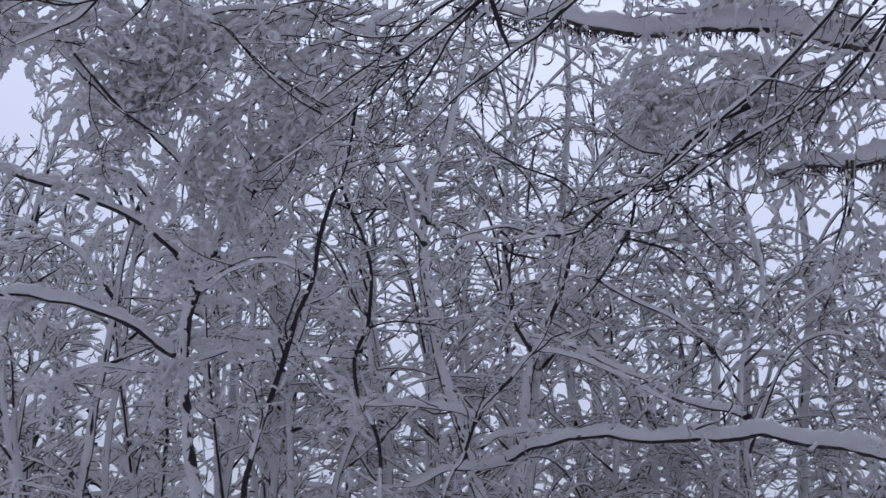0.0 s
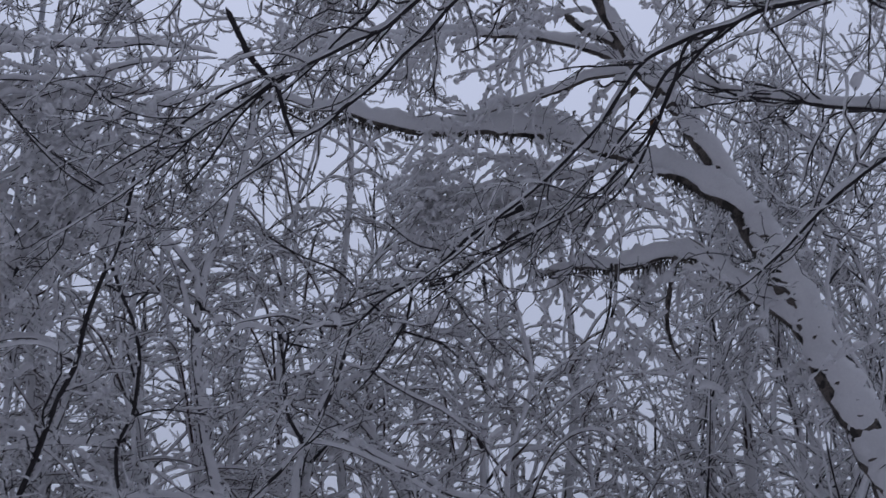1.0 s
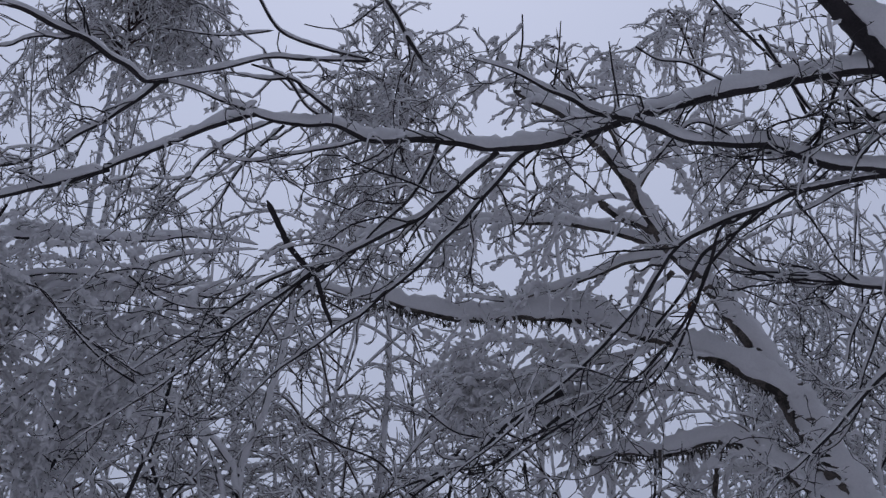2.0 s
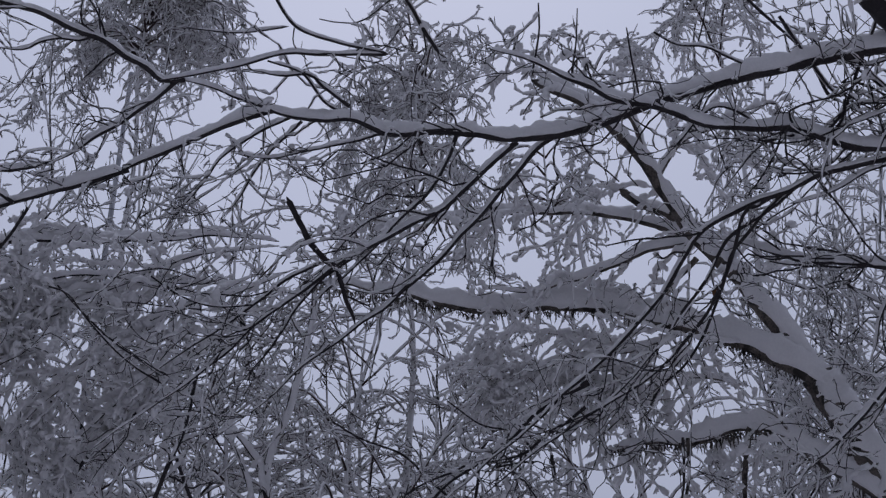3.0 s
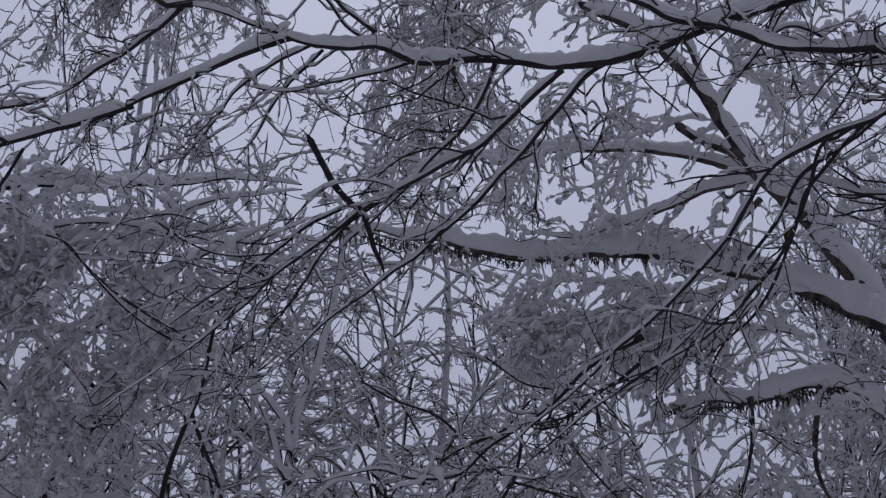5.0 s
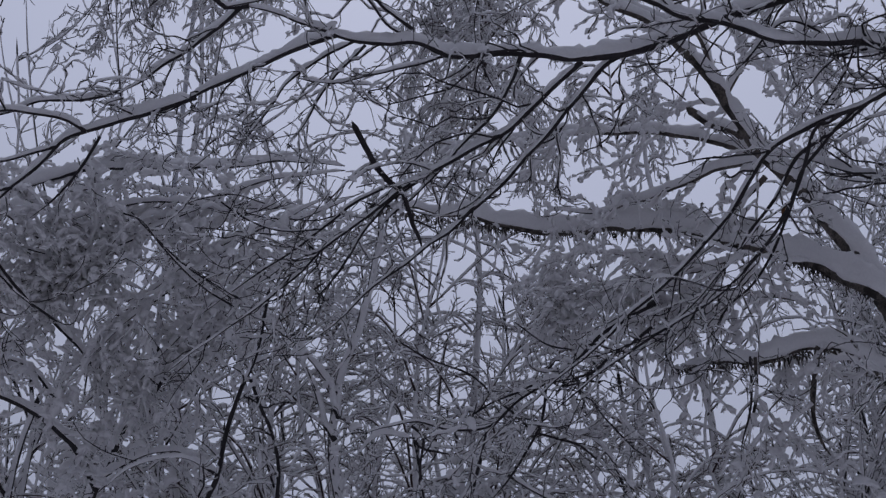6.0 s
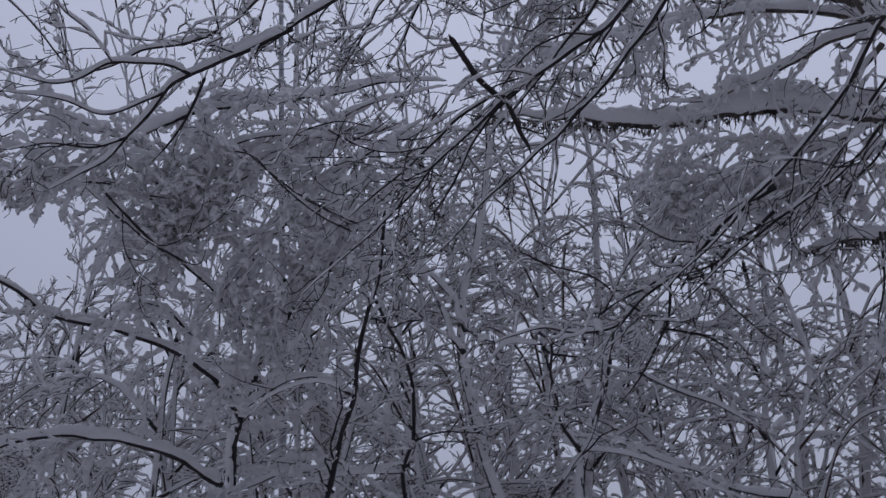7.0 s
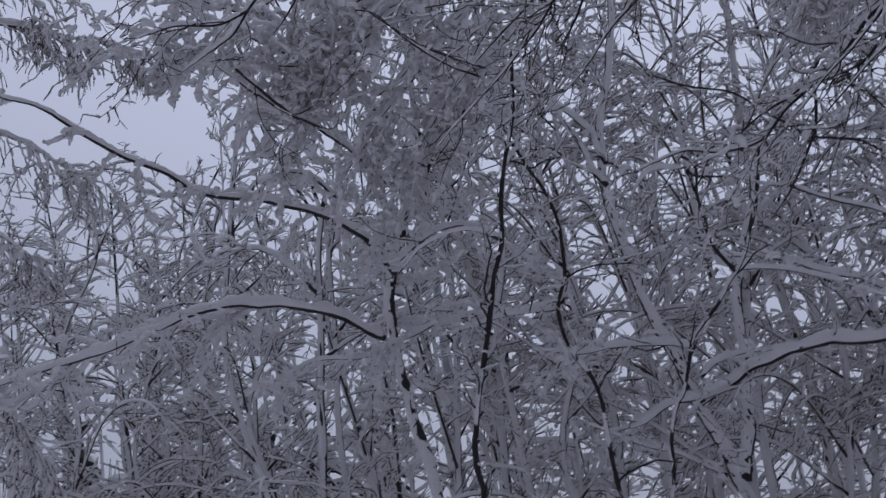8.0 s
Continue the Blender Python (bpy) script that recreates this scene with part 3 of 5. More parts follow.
limb(alder, "limb", [(1.65, 5.60, 4.23), (1.43, 5.70, 4.10), (1.21, 5.81, 3.93), (1.06, 5.86, 3.85), (0.86, 5.93, 3.73), (0.72, 5.97, 3.63), (0.54, 5.98, 3.62), (0.30, 5.97, 3.65), (0.11, 5.98, 3.61), (-0.05, 6.00, 3.51)], 0.018, 0.006, 0.02, twig=0.5, wrap=0.05)
limb(alder, "limb", [(1.65, 5.66, 4.10), (1.41, 5.76, 3.95), (1.28, 5.79, 3.87), (1.02, 5.84, 3.82), (0.83, 5.86, 3.76)], 0.011, 0.004, 0.008, twig=0.5, wrap=0.05)
limb(alder, "limb", [(1.30, 5.83, 3.90), (1.27, 5.85, 3.73), (1.19, 5.88, 3.51)], 0.006, 0.003, 0.003, twig=0.5, wrap=0.05)
limb(alder, "limb", [(0.89, 5.79, 4.18), (1.06, 5.77, 4.04), (1.21, 5.71, 3.98)], 0.004, 0.005, 0.008, twig=0.5, wrap=0.05)
limb(alder, "limb", [(1.07, 5.90, 3.83), (1.05, 5.94, 3.69), (1.01, 5.96, 3.59), (0.92, 6.00, 3.45), (0.80, 6.04, 3.29), (0.71, 6.05, 3.20)], 0.009, 0.005, 0.006, twig=0.5, wrap=0.05)
limb(alder, "limb", [(0.26, 5.89, 4.09), (0.43, 5.90, 3.99), (0.65, 5.89, 3.90), (0.78, 5.91, 3.77), (0.88, 5.90, 3.68), (1.00, 5.90, 3.56)], 0.005, 0.007, 0.01, twig=0.5, wrap=0.05)
limb(alder, "limb", [(1.01, 6.00, 3.60), (1.22, 5.95, 3.52), (1.31, 5.92, 3.43), (1.47, 5.89, 3.29)], 0.008, 0.005, 0.006, twig=0.5, wrap=0.05)
limb(alder, "limb", [(0.32, 6.05, 3.66), (0.38, 6.04, 3.58), (0.37, 6.06, 3.39), (0.43, 6.10, 3.10)], 0.009, 0.005, 0.003, twig=0.5, wrap=0.05)
limb(alder, "limb", [(0.85, 6.09, 3.38), (1.03, 6.06, 3.27), (1.25, 6.02, 3.13), (1.46, 5.97, 2.98)], 0.009, 0.006, 0.016, twig=0.5, wrap=0.05)
limb(alder, "limb", [(0.74, 6.03, 3.61), (0.67, 6.06, 3.39), (0.60, 6.05, 3.24)], 0.007, 0.004, 0.003, twig=0.5, wrap=0.05)
limb(alder, "limb", [(-0.91, 5.27, 5.30), (-1.32, 5.32, 5.16), (-1.48, 5.32, 5.10), (-1.61, 5.33, 5.04), (-1.72, 5.39, 4.92), (-1.85, 5.43, 4.81), (-1.98, 5.46, 4.69), (-2.14, 5.46, 4.60), (-2.32, 5.46, 4.50)], 0.016, 0.007, 0.05, twig=0.45, wrap=0.05)
limb(alder, "limb", [(-1.40, 5.32, 5.06), (-1.49, 5.40, 4.95), (-1.57, 5.46, 4.86), (-1.68, 5.52, 4.76), (-1.79, 5.56, 4.68)], 0.009, 0.005, 0.004, twig=0.45, wrap=0.05)
limb(alder, "limb", [(-1.32, 5.30, 5.34), (-1.51, 5.29, 5.28), (-1.74, 5.23, 5.23), (-1.87, 5.23, 5.16), (-2.04, 5.21, 5.10), (-2.22, 5.13, 5.10)], 0.011, 0.004, 0.03, twig=0.45, wrap=0.05)
limb(alder, "limb", [(-1.48, 5.29, 5.07), (-1.61, 5.25, 5.12), (-1.88, 5.18, 5.12), (-2.09, 5.18, 5.03), (-2.32, 5.12, 5.03), (-2.50, 5.02, 5.07)], 0.011, 0.004, 0.026, twig=0.45, wrap=0.05)
limb(alder, "limb", [(-1.63, 5.31, 4.98), (-1.94, 5.31, 4.88), (-2.17, 5.22, 4.94), (-2.48, 5.10, 4.97)], 0.009, 0.004, 0.026, twig=0.45, wrap=0.05)
limb(alder, "limb", [(-1.85, 5.37, 4.76), (-2.05, 5.36, 4.72), (-2.28, 5.30, 4.73), (-2.51, 5.27, 4.68)], 0.009, 0.004, 0.026, twig=0.45, wrap=0.05)
limb(alder, "limb", [(-2.12, 5.06, 5.08), (-2.21, 4.97, 5.21), (-2.31, 4.89, 5.33), (-2.41, 4.81, 5.42)], 0.005, 0.006, 0.006, twig=0.45, wrap=0.05)
limb(alder, "limb", [(-1.87, 5.15, 5.10), (-1.97, 5.05, 5.24), (-2.10, 4.97, 5.35), (-2.14, 4.91, 5.46)], 0.006, 0.004, 0.02, twig=0.45, wrap=0.05)
limb(alder, "limb", [(-1.21, 5.21, 4.52), (-1.12, 5.27, 4.51), (-1.02, 5.37, 4.41), (-0.86, 5.50, 4.28), (-0.65, 5.61, 4.17)], 0.004, 0.007, 0.003, twig=0.45, wrap=0.05)
limb(alder, "limb", [(-1.87, 5.14, 4.30), (-1.76, 5.30, 4.18), (-1.64, 5.44, 4.07)], 0.008, 0.008, 0.006, twig=0.45, wrap=0.05)
limb(alder, "limb", [(-0.72, 5.25, 4.62), (-0.58, 5.34, 4.56), (-0.40, 5.41, 4.54), (-0.19, 5.44, 4.57)], 0.004, 0.006, 0.004, twig=0.45, wrap=0.05)
limb(alder, "limb", [(-0.17, 4.43, 5.94), (-0.02, 4.59, 5.81), (0.23, 4.67, 5.77), (0.49, 4.71, 5.75)], 0.007, 0.009, 0.016, twig=0.45, wrap=0.05)
limb(alder, "limb", [(-0.72, 4.75, 5.51), (-0.36, 4.74, 5.61), (-0.07, 4.71, 5.71), (0.17, 4.72, 5.73), (0.49, 4.71, 5.75)], 0.005, 0.01, 0.03, twig=0.45, wrap=0.05)
limb(alder, "limb", [(0.46, 4.33, 6.02), (0.53, 4.42, 5.96), (0.65, 4.56, 5.85), (0.77, 4.68, 5.74)], 0.008, 0.011, 0.012, twig=0.45, wrap=0.05)
limb(alder, "limb", [(0.11, 4.54, 5.82), (0.22, 4.57, 5.83), (0.35, 4.58, 5.87), (0.54, 4.48, 5.99)], 0.003, 0.005, 0.002, twig=0.45, wrap=0.05)
limb(alder, "limb", [(-0.02, 4.58, 5.78), (-0.02, 4.68, 5.75), (0.06, 4.77, 5.72)], 0.004, 0.003, 0.004, twig=0.45, wrap=0.05)
limb(alder, "limb", [(-0.58, 4.58, 5.74), (-0.32, 4.64, 5.78), (-0.05, 4.65, 5.85)], 0.004, 0.006, 0.008, twig=0.45, wrap=0.05)
limb(alder, "limb", [(-0.16, 4.77, 5.71), (0.03, 4.84, 5.69), (0.15, 4.95, 5.60), (0.26, 5.01, 5.57)], 0.006, 0.008, 0.018, twig=0.45, wrap=0.05)
limb(alder, "limb", [(1.26, 4.34, 5.84), (1.28, 4.49, 5.75), (1.27, 4.69, 5.62)], 0.004, 0.006, 0.002, twig=0.45, wrap=0.05)
limb(alder, "limb", [(1.46, 4.32, 5.80), (1.48, 4.49, 5.69), (1.48, 4.65, 5.59)], 0.003, 0.006, 0.002, twig=0.45, wrap=0.05)
limb(alder, "limb", [(1.50, 4.42, 5.68), (1.56, 4.56, 5.57), (1.64, 4.66, 5.51)], 0.003, 0.006, 0.002, twig=0.45, wrap=0.05)
limb(alder, "limb", [(1.72, 4.33, 5.69), (1.78, 4.49, 5.57), (1.84, 4.62, 5.47)], 0.004, 0.006, 0.002, twig=0.45, wrap=0.05)
limb(alder, "limb", [(1.86, 4.32, 5.65), (1.98, 4.34, 5.60), (2.13, 4.32, 5.58), (2.26, 4.34, 5.53), (2.40, 4.35, 5.47)], 0.005, 0.008, 0.012, twig=0.45, wrap=0.05)
limb(alder, "limb", [(2.10, 4.13, 5.72), (2.11, 4.24, 5.68), (2.11, 4.36, 5.63)], 0.003, 0.005, 0.004, twig=0.45, wrap=0.05)
limb(alder, "limb", [(2.15, 4.05, 5.92), (2.35, 4.15, 5.75), (2.48, 4.20, 5.66), (2.64, 4.25, 5.53), (2.78, 4.36, 5.34), (2.86, 4.37, 5.31)], 0.007, 0.009, 0.01, twig=0.45, wrap=0.05)
limb(alder, "limb", [(2.77, 4.23, 5.19), (2.79, 4.33, 5.13), (2.75, 4.46, 5.10)], 0.008, 0.009, 0.006, twig=0.45, wrap=0.05)
limb(alder, "limb", [(2.05, 4.72, 5.23), (2.15, 4.63, 5.34), (2.26, 4.57, 5.39), (2.42, 4.58, 5.32), (2.49, 4.63, 5.25)], 0.007, 0.008, 0.024, twig=0.45, wrap=0.05)
limb(alder, "limb", [(2.47, 4.37, 5.41), (2.53, 4.31, 5.52), (2.68, 4.25, 5.57)], 0.004, 0.004, 0.006, twig=0.45, wrap=0.05)
finish(alder, clumps=300, boughs=6.7, bough_len=(0.4, 1.25), angle=(25, 65), fork=(25, 60), twigs=6.5, twig_len=(0.14, 0.48), tips=6, tip_len=(0.03, 0.13), droop=0.005, load=0.009, cover=0.4, flat=0.35, curl=0.18, thick=1.08)

birch = make_tree("birch", "leaning old birch with thick snow on its bent limbs", BARK_BIRCH, 4.63, 5.91)
BIRCH_LIMB = [(3.13, 5.71, 4.25), (2.96, 5.70, 4.39), (2.75, 5.73, 4.53), (2.56, 5.81, 4.66), (2.38, 5.89, 4.77), (2.18, 5.97, 4.88), (1.95, 6.06, 4.97), (1.69, 6.16, 5.03), (1.42, 6.27, 5.06), (1.19, 6.33, 5.08), (0.99, 6.36, 5.14), (0.74, 6.40, 5.20), (0.45, 6.42, 5.25), (0.09, 6.49, 5.35)]
BIRCH_LOW_LIMB = [(3.40, 5.77, 3.62), (3.27, 5.80, 3.73), (3.11, 5.83, 3.84), (2.96, 5.85, 3.97), (2.81, 5.88, 4.08), (2.63, 5.97, 4.12), (2.40, 6.10, 4.11), (2.20, 6.21, 4.13), (1.97, 6.32, 4.15)]
limb(birch, "trunk", [(4.63, 5.91, -0.10), (4.30, 5.84, 1.30), (3.79, 5.74, 2.57), (3.68, 5.76, 2.92), (3.56, 5.77, 3.25), (3.43, 5.77, 3.59), (3.28, 5.75, 3.93), (3.16, 5.73, 4.19), (3.05, 5.72, 4.37)], 0.15, 0.095, 0.06, twig=0.4, wrap=0.3)
limb(birch, "stem", [(3.16, 5.73, 4.18), (2.99, 5.70, 4.51), (2.87, 5.68, 4.71), (2.74, 5.66, 4.90), (2.58, 5.63, 5.07), (2.42, 5.60, 5.23), (2.31, 5.54, 5.39), (2.19, 5.48, 5.55), (2.02, 5.39, 5.75), (1.77, 5.32, 5.96), (1.45, 5.33, 6.14)], 0.07, 0.022, 0.045, twig=0.5, wrap=0.65)
limb(birch, "limb", BIRCH_LIMB, 0.06, 0.028, 0.075, twig=0.6, wrap=0.5)
limb(birch, "limb", BIRCH_LOW_LIMB, 0.056, 0.024, 0.06, twig=0.8, wrap=0.5)
limb(birch, "limb", [(2.35, 6.05, 4.09), (2.35, 6.11, 3.89), (2.30, 6.16, 3.73), (2.25, 6.22, 3.57)], 0.012, 0.006, 0.01)
limb(birch, "limb", [(2.68, 5.91, 4.10), (2.65, 6.00, 3.84), (2.65, 6.05, 3.65), (2.74, 6.07, 3.42)], 0.02, 0.008, 0.01)
limb(birch, "limb", [(2.48, 5.79, 5.29), (2.25, 5.82, 5.44), (1.95, 5.90, 5.54), (1.64, 5.98, 5.61), (1.33, 6.08, 5.63), (1.00, 6.16, 5.65), (0.67, 6.24, 5.65), (0.30, 6.27, 5.70)], 0.03, 0.01, 0.045, wrap=0.2)
limb(birch, "limb", [(2.51, 5.77, 5.31), (2.17, 5.88, 5.26), (1.93, 5.97, 5.18), (1.70, 6.03, 5.10), (1.45, 6.07, 5.07), (1.22, 6.07, 5.08)], 0.024, 0.008, 0.035, wrap=0.2)
limb(birch, "stub", [(2.37, 5.70, 5.41), (2.18, 5.68, 5.50), (2.04, 5.65, 5.57)], 0.03, 0.024, 0.025, twig=0.3, wrap=0.3)
limb(birch, "limb", [(2.27, 5.64, 5.64), (2.38, 5.53, 5.82), (2.53, 5.47, 5.90), (2.75, 5.41, 5.92), (3.00, 5.40, 5.85)], 0.018, 0.007, 0.04)
limb(birch, "limb", [(2.19, 5.57, 5.78), (2.09, 5.48, 6.03), (1.82, 5.51, 6.19), (1.57, 5.52, 6.35), (1.32, 5.51, 6.51)], 0.022, 0.008, 0.04)
limb(birch, "limb", [(2.48, 5.75, 5.15), (2.33, 5.88, 4.97), (2.32, 5.96, 4.76), (2.42, 6.01, 4.51)], 0.018, 0.007, 0.02)
limb(birch, "limb", [(2.49, 6.00, 4.80), (2.23, 6.21, 4.76), (2.00, 6.37, 4.78), (1.70, 6.53, 4.81), (1.42, 6.67, 4.82)], 0.014, 0.007, 0.03, twig=2.7)
limb(birch, "limb", [(2.32, 6.24, 4.71), (2.09, 6.32, 4.86), (1.80, 6.45, 4.96), (1.49, 6.58, 5.03), (1.25, 6.72, 5.02)], 0.012, 0.006, 0.028, twig=2.4)
limb(birch, "limb", [(2.74, 6.17, 4.51), (2.51, 6.29, 4.61), (2.31, 6.43, 4.65), (2.12, 6.56, 4.66)], 0.012, 0.006, 0.028, twig=2.1)
limb(birch, "limb", [(2.36, 6.44, 4.51), (2.08, 6.54, 4.67), (1.71, 6.67, 4.77), (1.32, 6.83, 4.76)], 0.012, 0.006, 0.028, twig=2.2)
shaggy_bark(birch, BIRCH_LIMB, 0.055, 260)
shaggy_bark(birch, BIRCH_LOW_LIMB, 0.05, 260)
finish(birch, clumps=1500, boughs=9, twigs=9, tips=2, droop=0.14, load=0.015, cover=0.95, rise=-0.5, curl=0.13, wrap=0.8)

hazel = make_tree("hazel_tree", "arching tree weighed down by dense snowy twigs", BARK_GREY, -1.52, 7.82)
limb(hazel, "trunk", [(-1.52, 7.82, -0.10), (-1.55, 7.79, 0.99), (-1.62, 7.72, 1.99), (-1.70, 7.61, 2.61), (-1.75, 7.48, 3.15), (-1.68, 7.33, 3.67), (-1.42, 7.19, 4.16), (-0.97, 7.03, 4.67), (-0.61, 6.87, 5.02)], 0.045, 0.026, 0.03, twig=0.4, wrap=0.4)
limb(hazel, "limb", [(-0.09, 6.38, 5.54), (-0.36, 6.31, 5.56), (-0.80, 6.26, 5.48), (-1.11, 6.21, 5.42), (-1.40, 6.13, 5.37), (-1.67, 6.06, 5.29), (-2.06, 6.00, 5.10), (-2.41, 5.98, 4.80)], 0.015, 0.022, 0.055, twig=1.3, wrap=0.5, free=True)
limb(hazel, "limb", [(-0.08, 6.47, 5.58), (-0.65, 6.43, 5.45), (-1.06, 6.41, 5.22), (-1.50, 6.39, 4.93), (-1.86, 6.38, 4.57), (-2.13, 6.40, 4.11)], 0.013, 0.006, 0.03, twig=1.4, free=True)
limb(hazel, "limb", [(-0.17, 6.56, 5.43), (-0.68, 6.55, 5.13), (-1.09, 6.53, 4.79), (-1.45, 6.49, 4.42), (-1.76, 6.45, 3.98)], 0.013, 0.006, 0.03, twig=1.4, free=True)
limb(hazel, "limb", [(-0.36, 6.77, 5.04), (-0.79, 6.74, 4.78), (-1.14, 6.74, 4.45), (-1.43, 6.73, 4.04), (-1.65, 6.72, 3.58)], 0.013, 0.006, 0.03, twig=1.4, free=True)
limb(hazel, "limb", [(-0.70, 6.52, 5.25), (-1.19, 6.33, 5.24), (-1.60, 6.21, 5.09), (-2.00, 6.11, 4.84)], 0.012, 0.006, 0.03, twig=1.3, free=True)
limb(hazel, "limb", [(-1.15, 6.45, 5.05), (-1.62, 6.26, 5.00), (-2.06, 5.96, 5.08), (-2.35, 5.68, 5.15), (-2.59, 5.43, 5.18)], 0.01, 0.005, 0.03, twig=1.2, free=True)
limb(hazel, "limb", [(-1.32, 6.58, 4.72), (-1.77, 6.32, 4.80), (-2.16, 6.06, 4.83), (-2.48, 5.82, 4.82), (-2.75, 5.58, 4.80)], 0.01, 0.005, 0.03, twig=1.2, free=True)
limb(hazel, "limb", [(-1.63, 7.24, 3.64), (-1.79, 7.04, 3.87), (-1.99, 6.84, 4.02), (-2.29, 6.61, 4.11), (-2.58, 6.39, 4.15), (-2.80, 6.14, 4.27), (-3.03, 5.86, 4.40), (-3.20, 5.59, 4.52), (-3.40, 5.33, 4.59), (-3.62, 5.03, 4.64)], 0.024, 0.008, 0.03, twig=0.6, wrap=0.1)
limb(hazel, "limb", [(-1.76, 7.32, 3.21), (-1.94, 7.16, 3.33), (-2.11, 6.99, 3.40), (-2.42, 6.78, 3.47), (-2.73, 6.57, 3.44), (-3.13, 6.34, 3.27), (-3.45, 6.10, 3.14), (-3.78, 5.83, 3.01), (-4.04, 5.58, 2.83)], 0.024, 0.01, 0.05, twig=1.2)
limb(hazel, "limb", [(-0.56, 7.59, 3.32), (-0.91, 7.48, 3.28), (-1.35, 7.32, 3.27), (-1.66, 7.20, 3.15), (-1.90, 7.07, 3.07), (-2.20, 6.90, 3.06), (-2.44, 6.76, 2.88)], 0.014, 0.007, 0.03)
limb(hazel, "limb", [(-1.63, 7.23, 3.68), (-1.36, 7.21, 3.86), (-1.12, 7.22, 3.88), (-0.95, 7.24, 3.79), (-0.78, 7.28, 3.64)], 0.016, 0.006, 0.04)
limb(hazel, "limb", [(0.04, 6.63, 5.51), (-0.36, 6.65, 5.31), (-0.74, 6.61, 5.16), (-1.10, 6.59, 4.92), (-1.43, 6.60, 4.56), (-1.62, 6.64, 4.17)], 0.012, 0.006, 0.03, twig=1.5, free=True)
limb(hazel, "limb", [(-0.23, 6.69, 5.41), (-0.72, 6.58, 5.34), (-1.18, 6.46, 5.22), (-1.58, 6.38, 5.01), (-1.93, 6.30, 4.75)], 0.012, 0.006, 0.03, twig=1.5, free=True)
limb(hazel, "limb", [(-0.33, 6.92, 5.18), (-0.74, 6.91, 4.86), (-1.10, 6.87, 4.54), (-1.36, 6.83, 4.18), (-1.54, 6.77, 3.84)], 0.012, 0.006, 0.03, twig=1.5, free=True)
limb(hazel, "limb", [(-1.54, 6.99, 4.16), (-1.69, 6.77, 4.36), (-1.89, 6.53, 4.53), (-2.03, 6.35, 4.58), (-2.11, 6.18, 4.63), (-2.19, 6.01, 4.69), (-2.31, 5.80, 4.78)], 0.016, 0.007, 0.04, twig=1.6)
limb(hazel, "limb", [(-1.26, 6.93, 4.45), (-1.46, 6.73, 4.58), (-1.64, 6.50, 4.73), (-1.79, 6.29, 4.84), (-2.00, 6.07, 4.91), (-2.20, 5.85, 4.97), (-2.47, 5.63, 4.94)], 0.014, 0.006, 0.035, twig=1.6)
limb(hazel, "limb", [(-1.83, 6.85, 4.06), (-1.98, 6.63, 4.22), (-2.18, 6.45, 4.24)], 0.011, 0.005, 0.03, twig=1.4)
finish(hazel, clumps=5500, clump=(0.013, 0.027), boughs=8.5, bough_len=(0.35, 1.0), twigs=8, tips=1.6, droop=0.07, load=0.016, cover=0.96, curl=0.12, thick=0.9, rise=-0.3, wrap=1.0)

hanging_birch = make_tree("weeping_birch", "birch with thin hanging snow-lined twigs", BARK_RED, -5.20, 5.66)
limb(hanging_birch, "trunk", [(-5.20, 5.66, -0.10), (-5.17, 5.63, 1.26), (-5.10, 5.56, 2.52), (-4.91, 5.38, 3.77), (-4.66, 5.15, 4.69), (-4.27, 4.89, 5.56)], 0.09, 0.05, 0.03, twig=0.3)
limb(hanging_birch, "limb", [(-4.64, 5.10, 4.81), (-4.05, 5.22, 5.20), (-3.69, 5.35, 5.21), (-3.46, 5.45, 5.13), (-3.12, 5.61, 5.03), (-2.78, 5.76, 4.91)], 0.022, 0.007, 0.03, twig=3)
limb(hanging_birch, "limb", [(-4.53, 4.99, 5.10), (-3.95, 5.09, 5.44), (-3.49, 5.28, 5.43), (-3.16, 5.46, 5.28), (-2.95, 5.53, 5.15)], 0.018, 0.006, 0.03, twig=2.2)
limb(hanging_birch, "limb", [(-4.75, 5.20, 4.45), (-4.19, 5.40, 4.69), (-3.80, 5.60, 4.60), (-3.46, 5.77, 4.44), (-3.13, 5.95, 4.17)], 0.018, 0.006, 0.03, twig=2.2)
limb(hanging_birch, "limb", [(-4.84, 5.31, 4.09), (-4.29, 5.53, 4.29), (-3.96, 5.70, 4.16), (-3.69, 5.85, 3.93), (-3.45, 5.95, 3.73)], 0.018, 0.006, 0.03, twig=2.2)
limb(hanging_birch, "limb", [(-4.93, 5.43, 3.59), (-4.44, 5.72, 3.55), (-4.07, 5.94, 3.31), (-3.76, 6.14, 2.80), (-3.56, 6.21, 2.37)], 0.018, 0.006, 0.03, twig=2.2)
finish(hanging_birch, clumps=300, boughs=11, twigs=11, tips=1, droop=0.4, load=0.011, bough_len=(0.3, 0.8), cover=0.8)

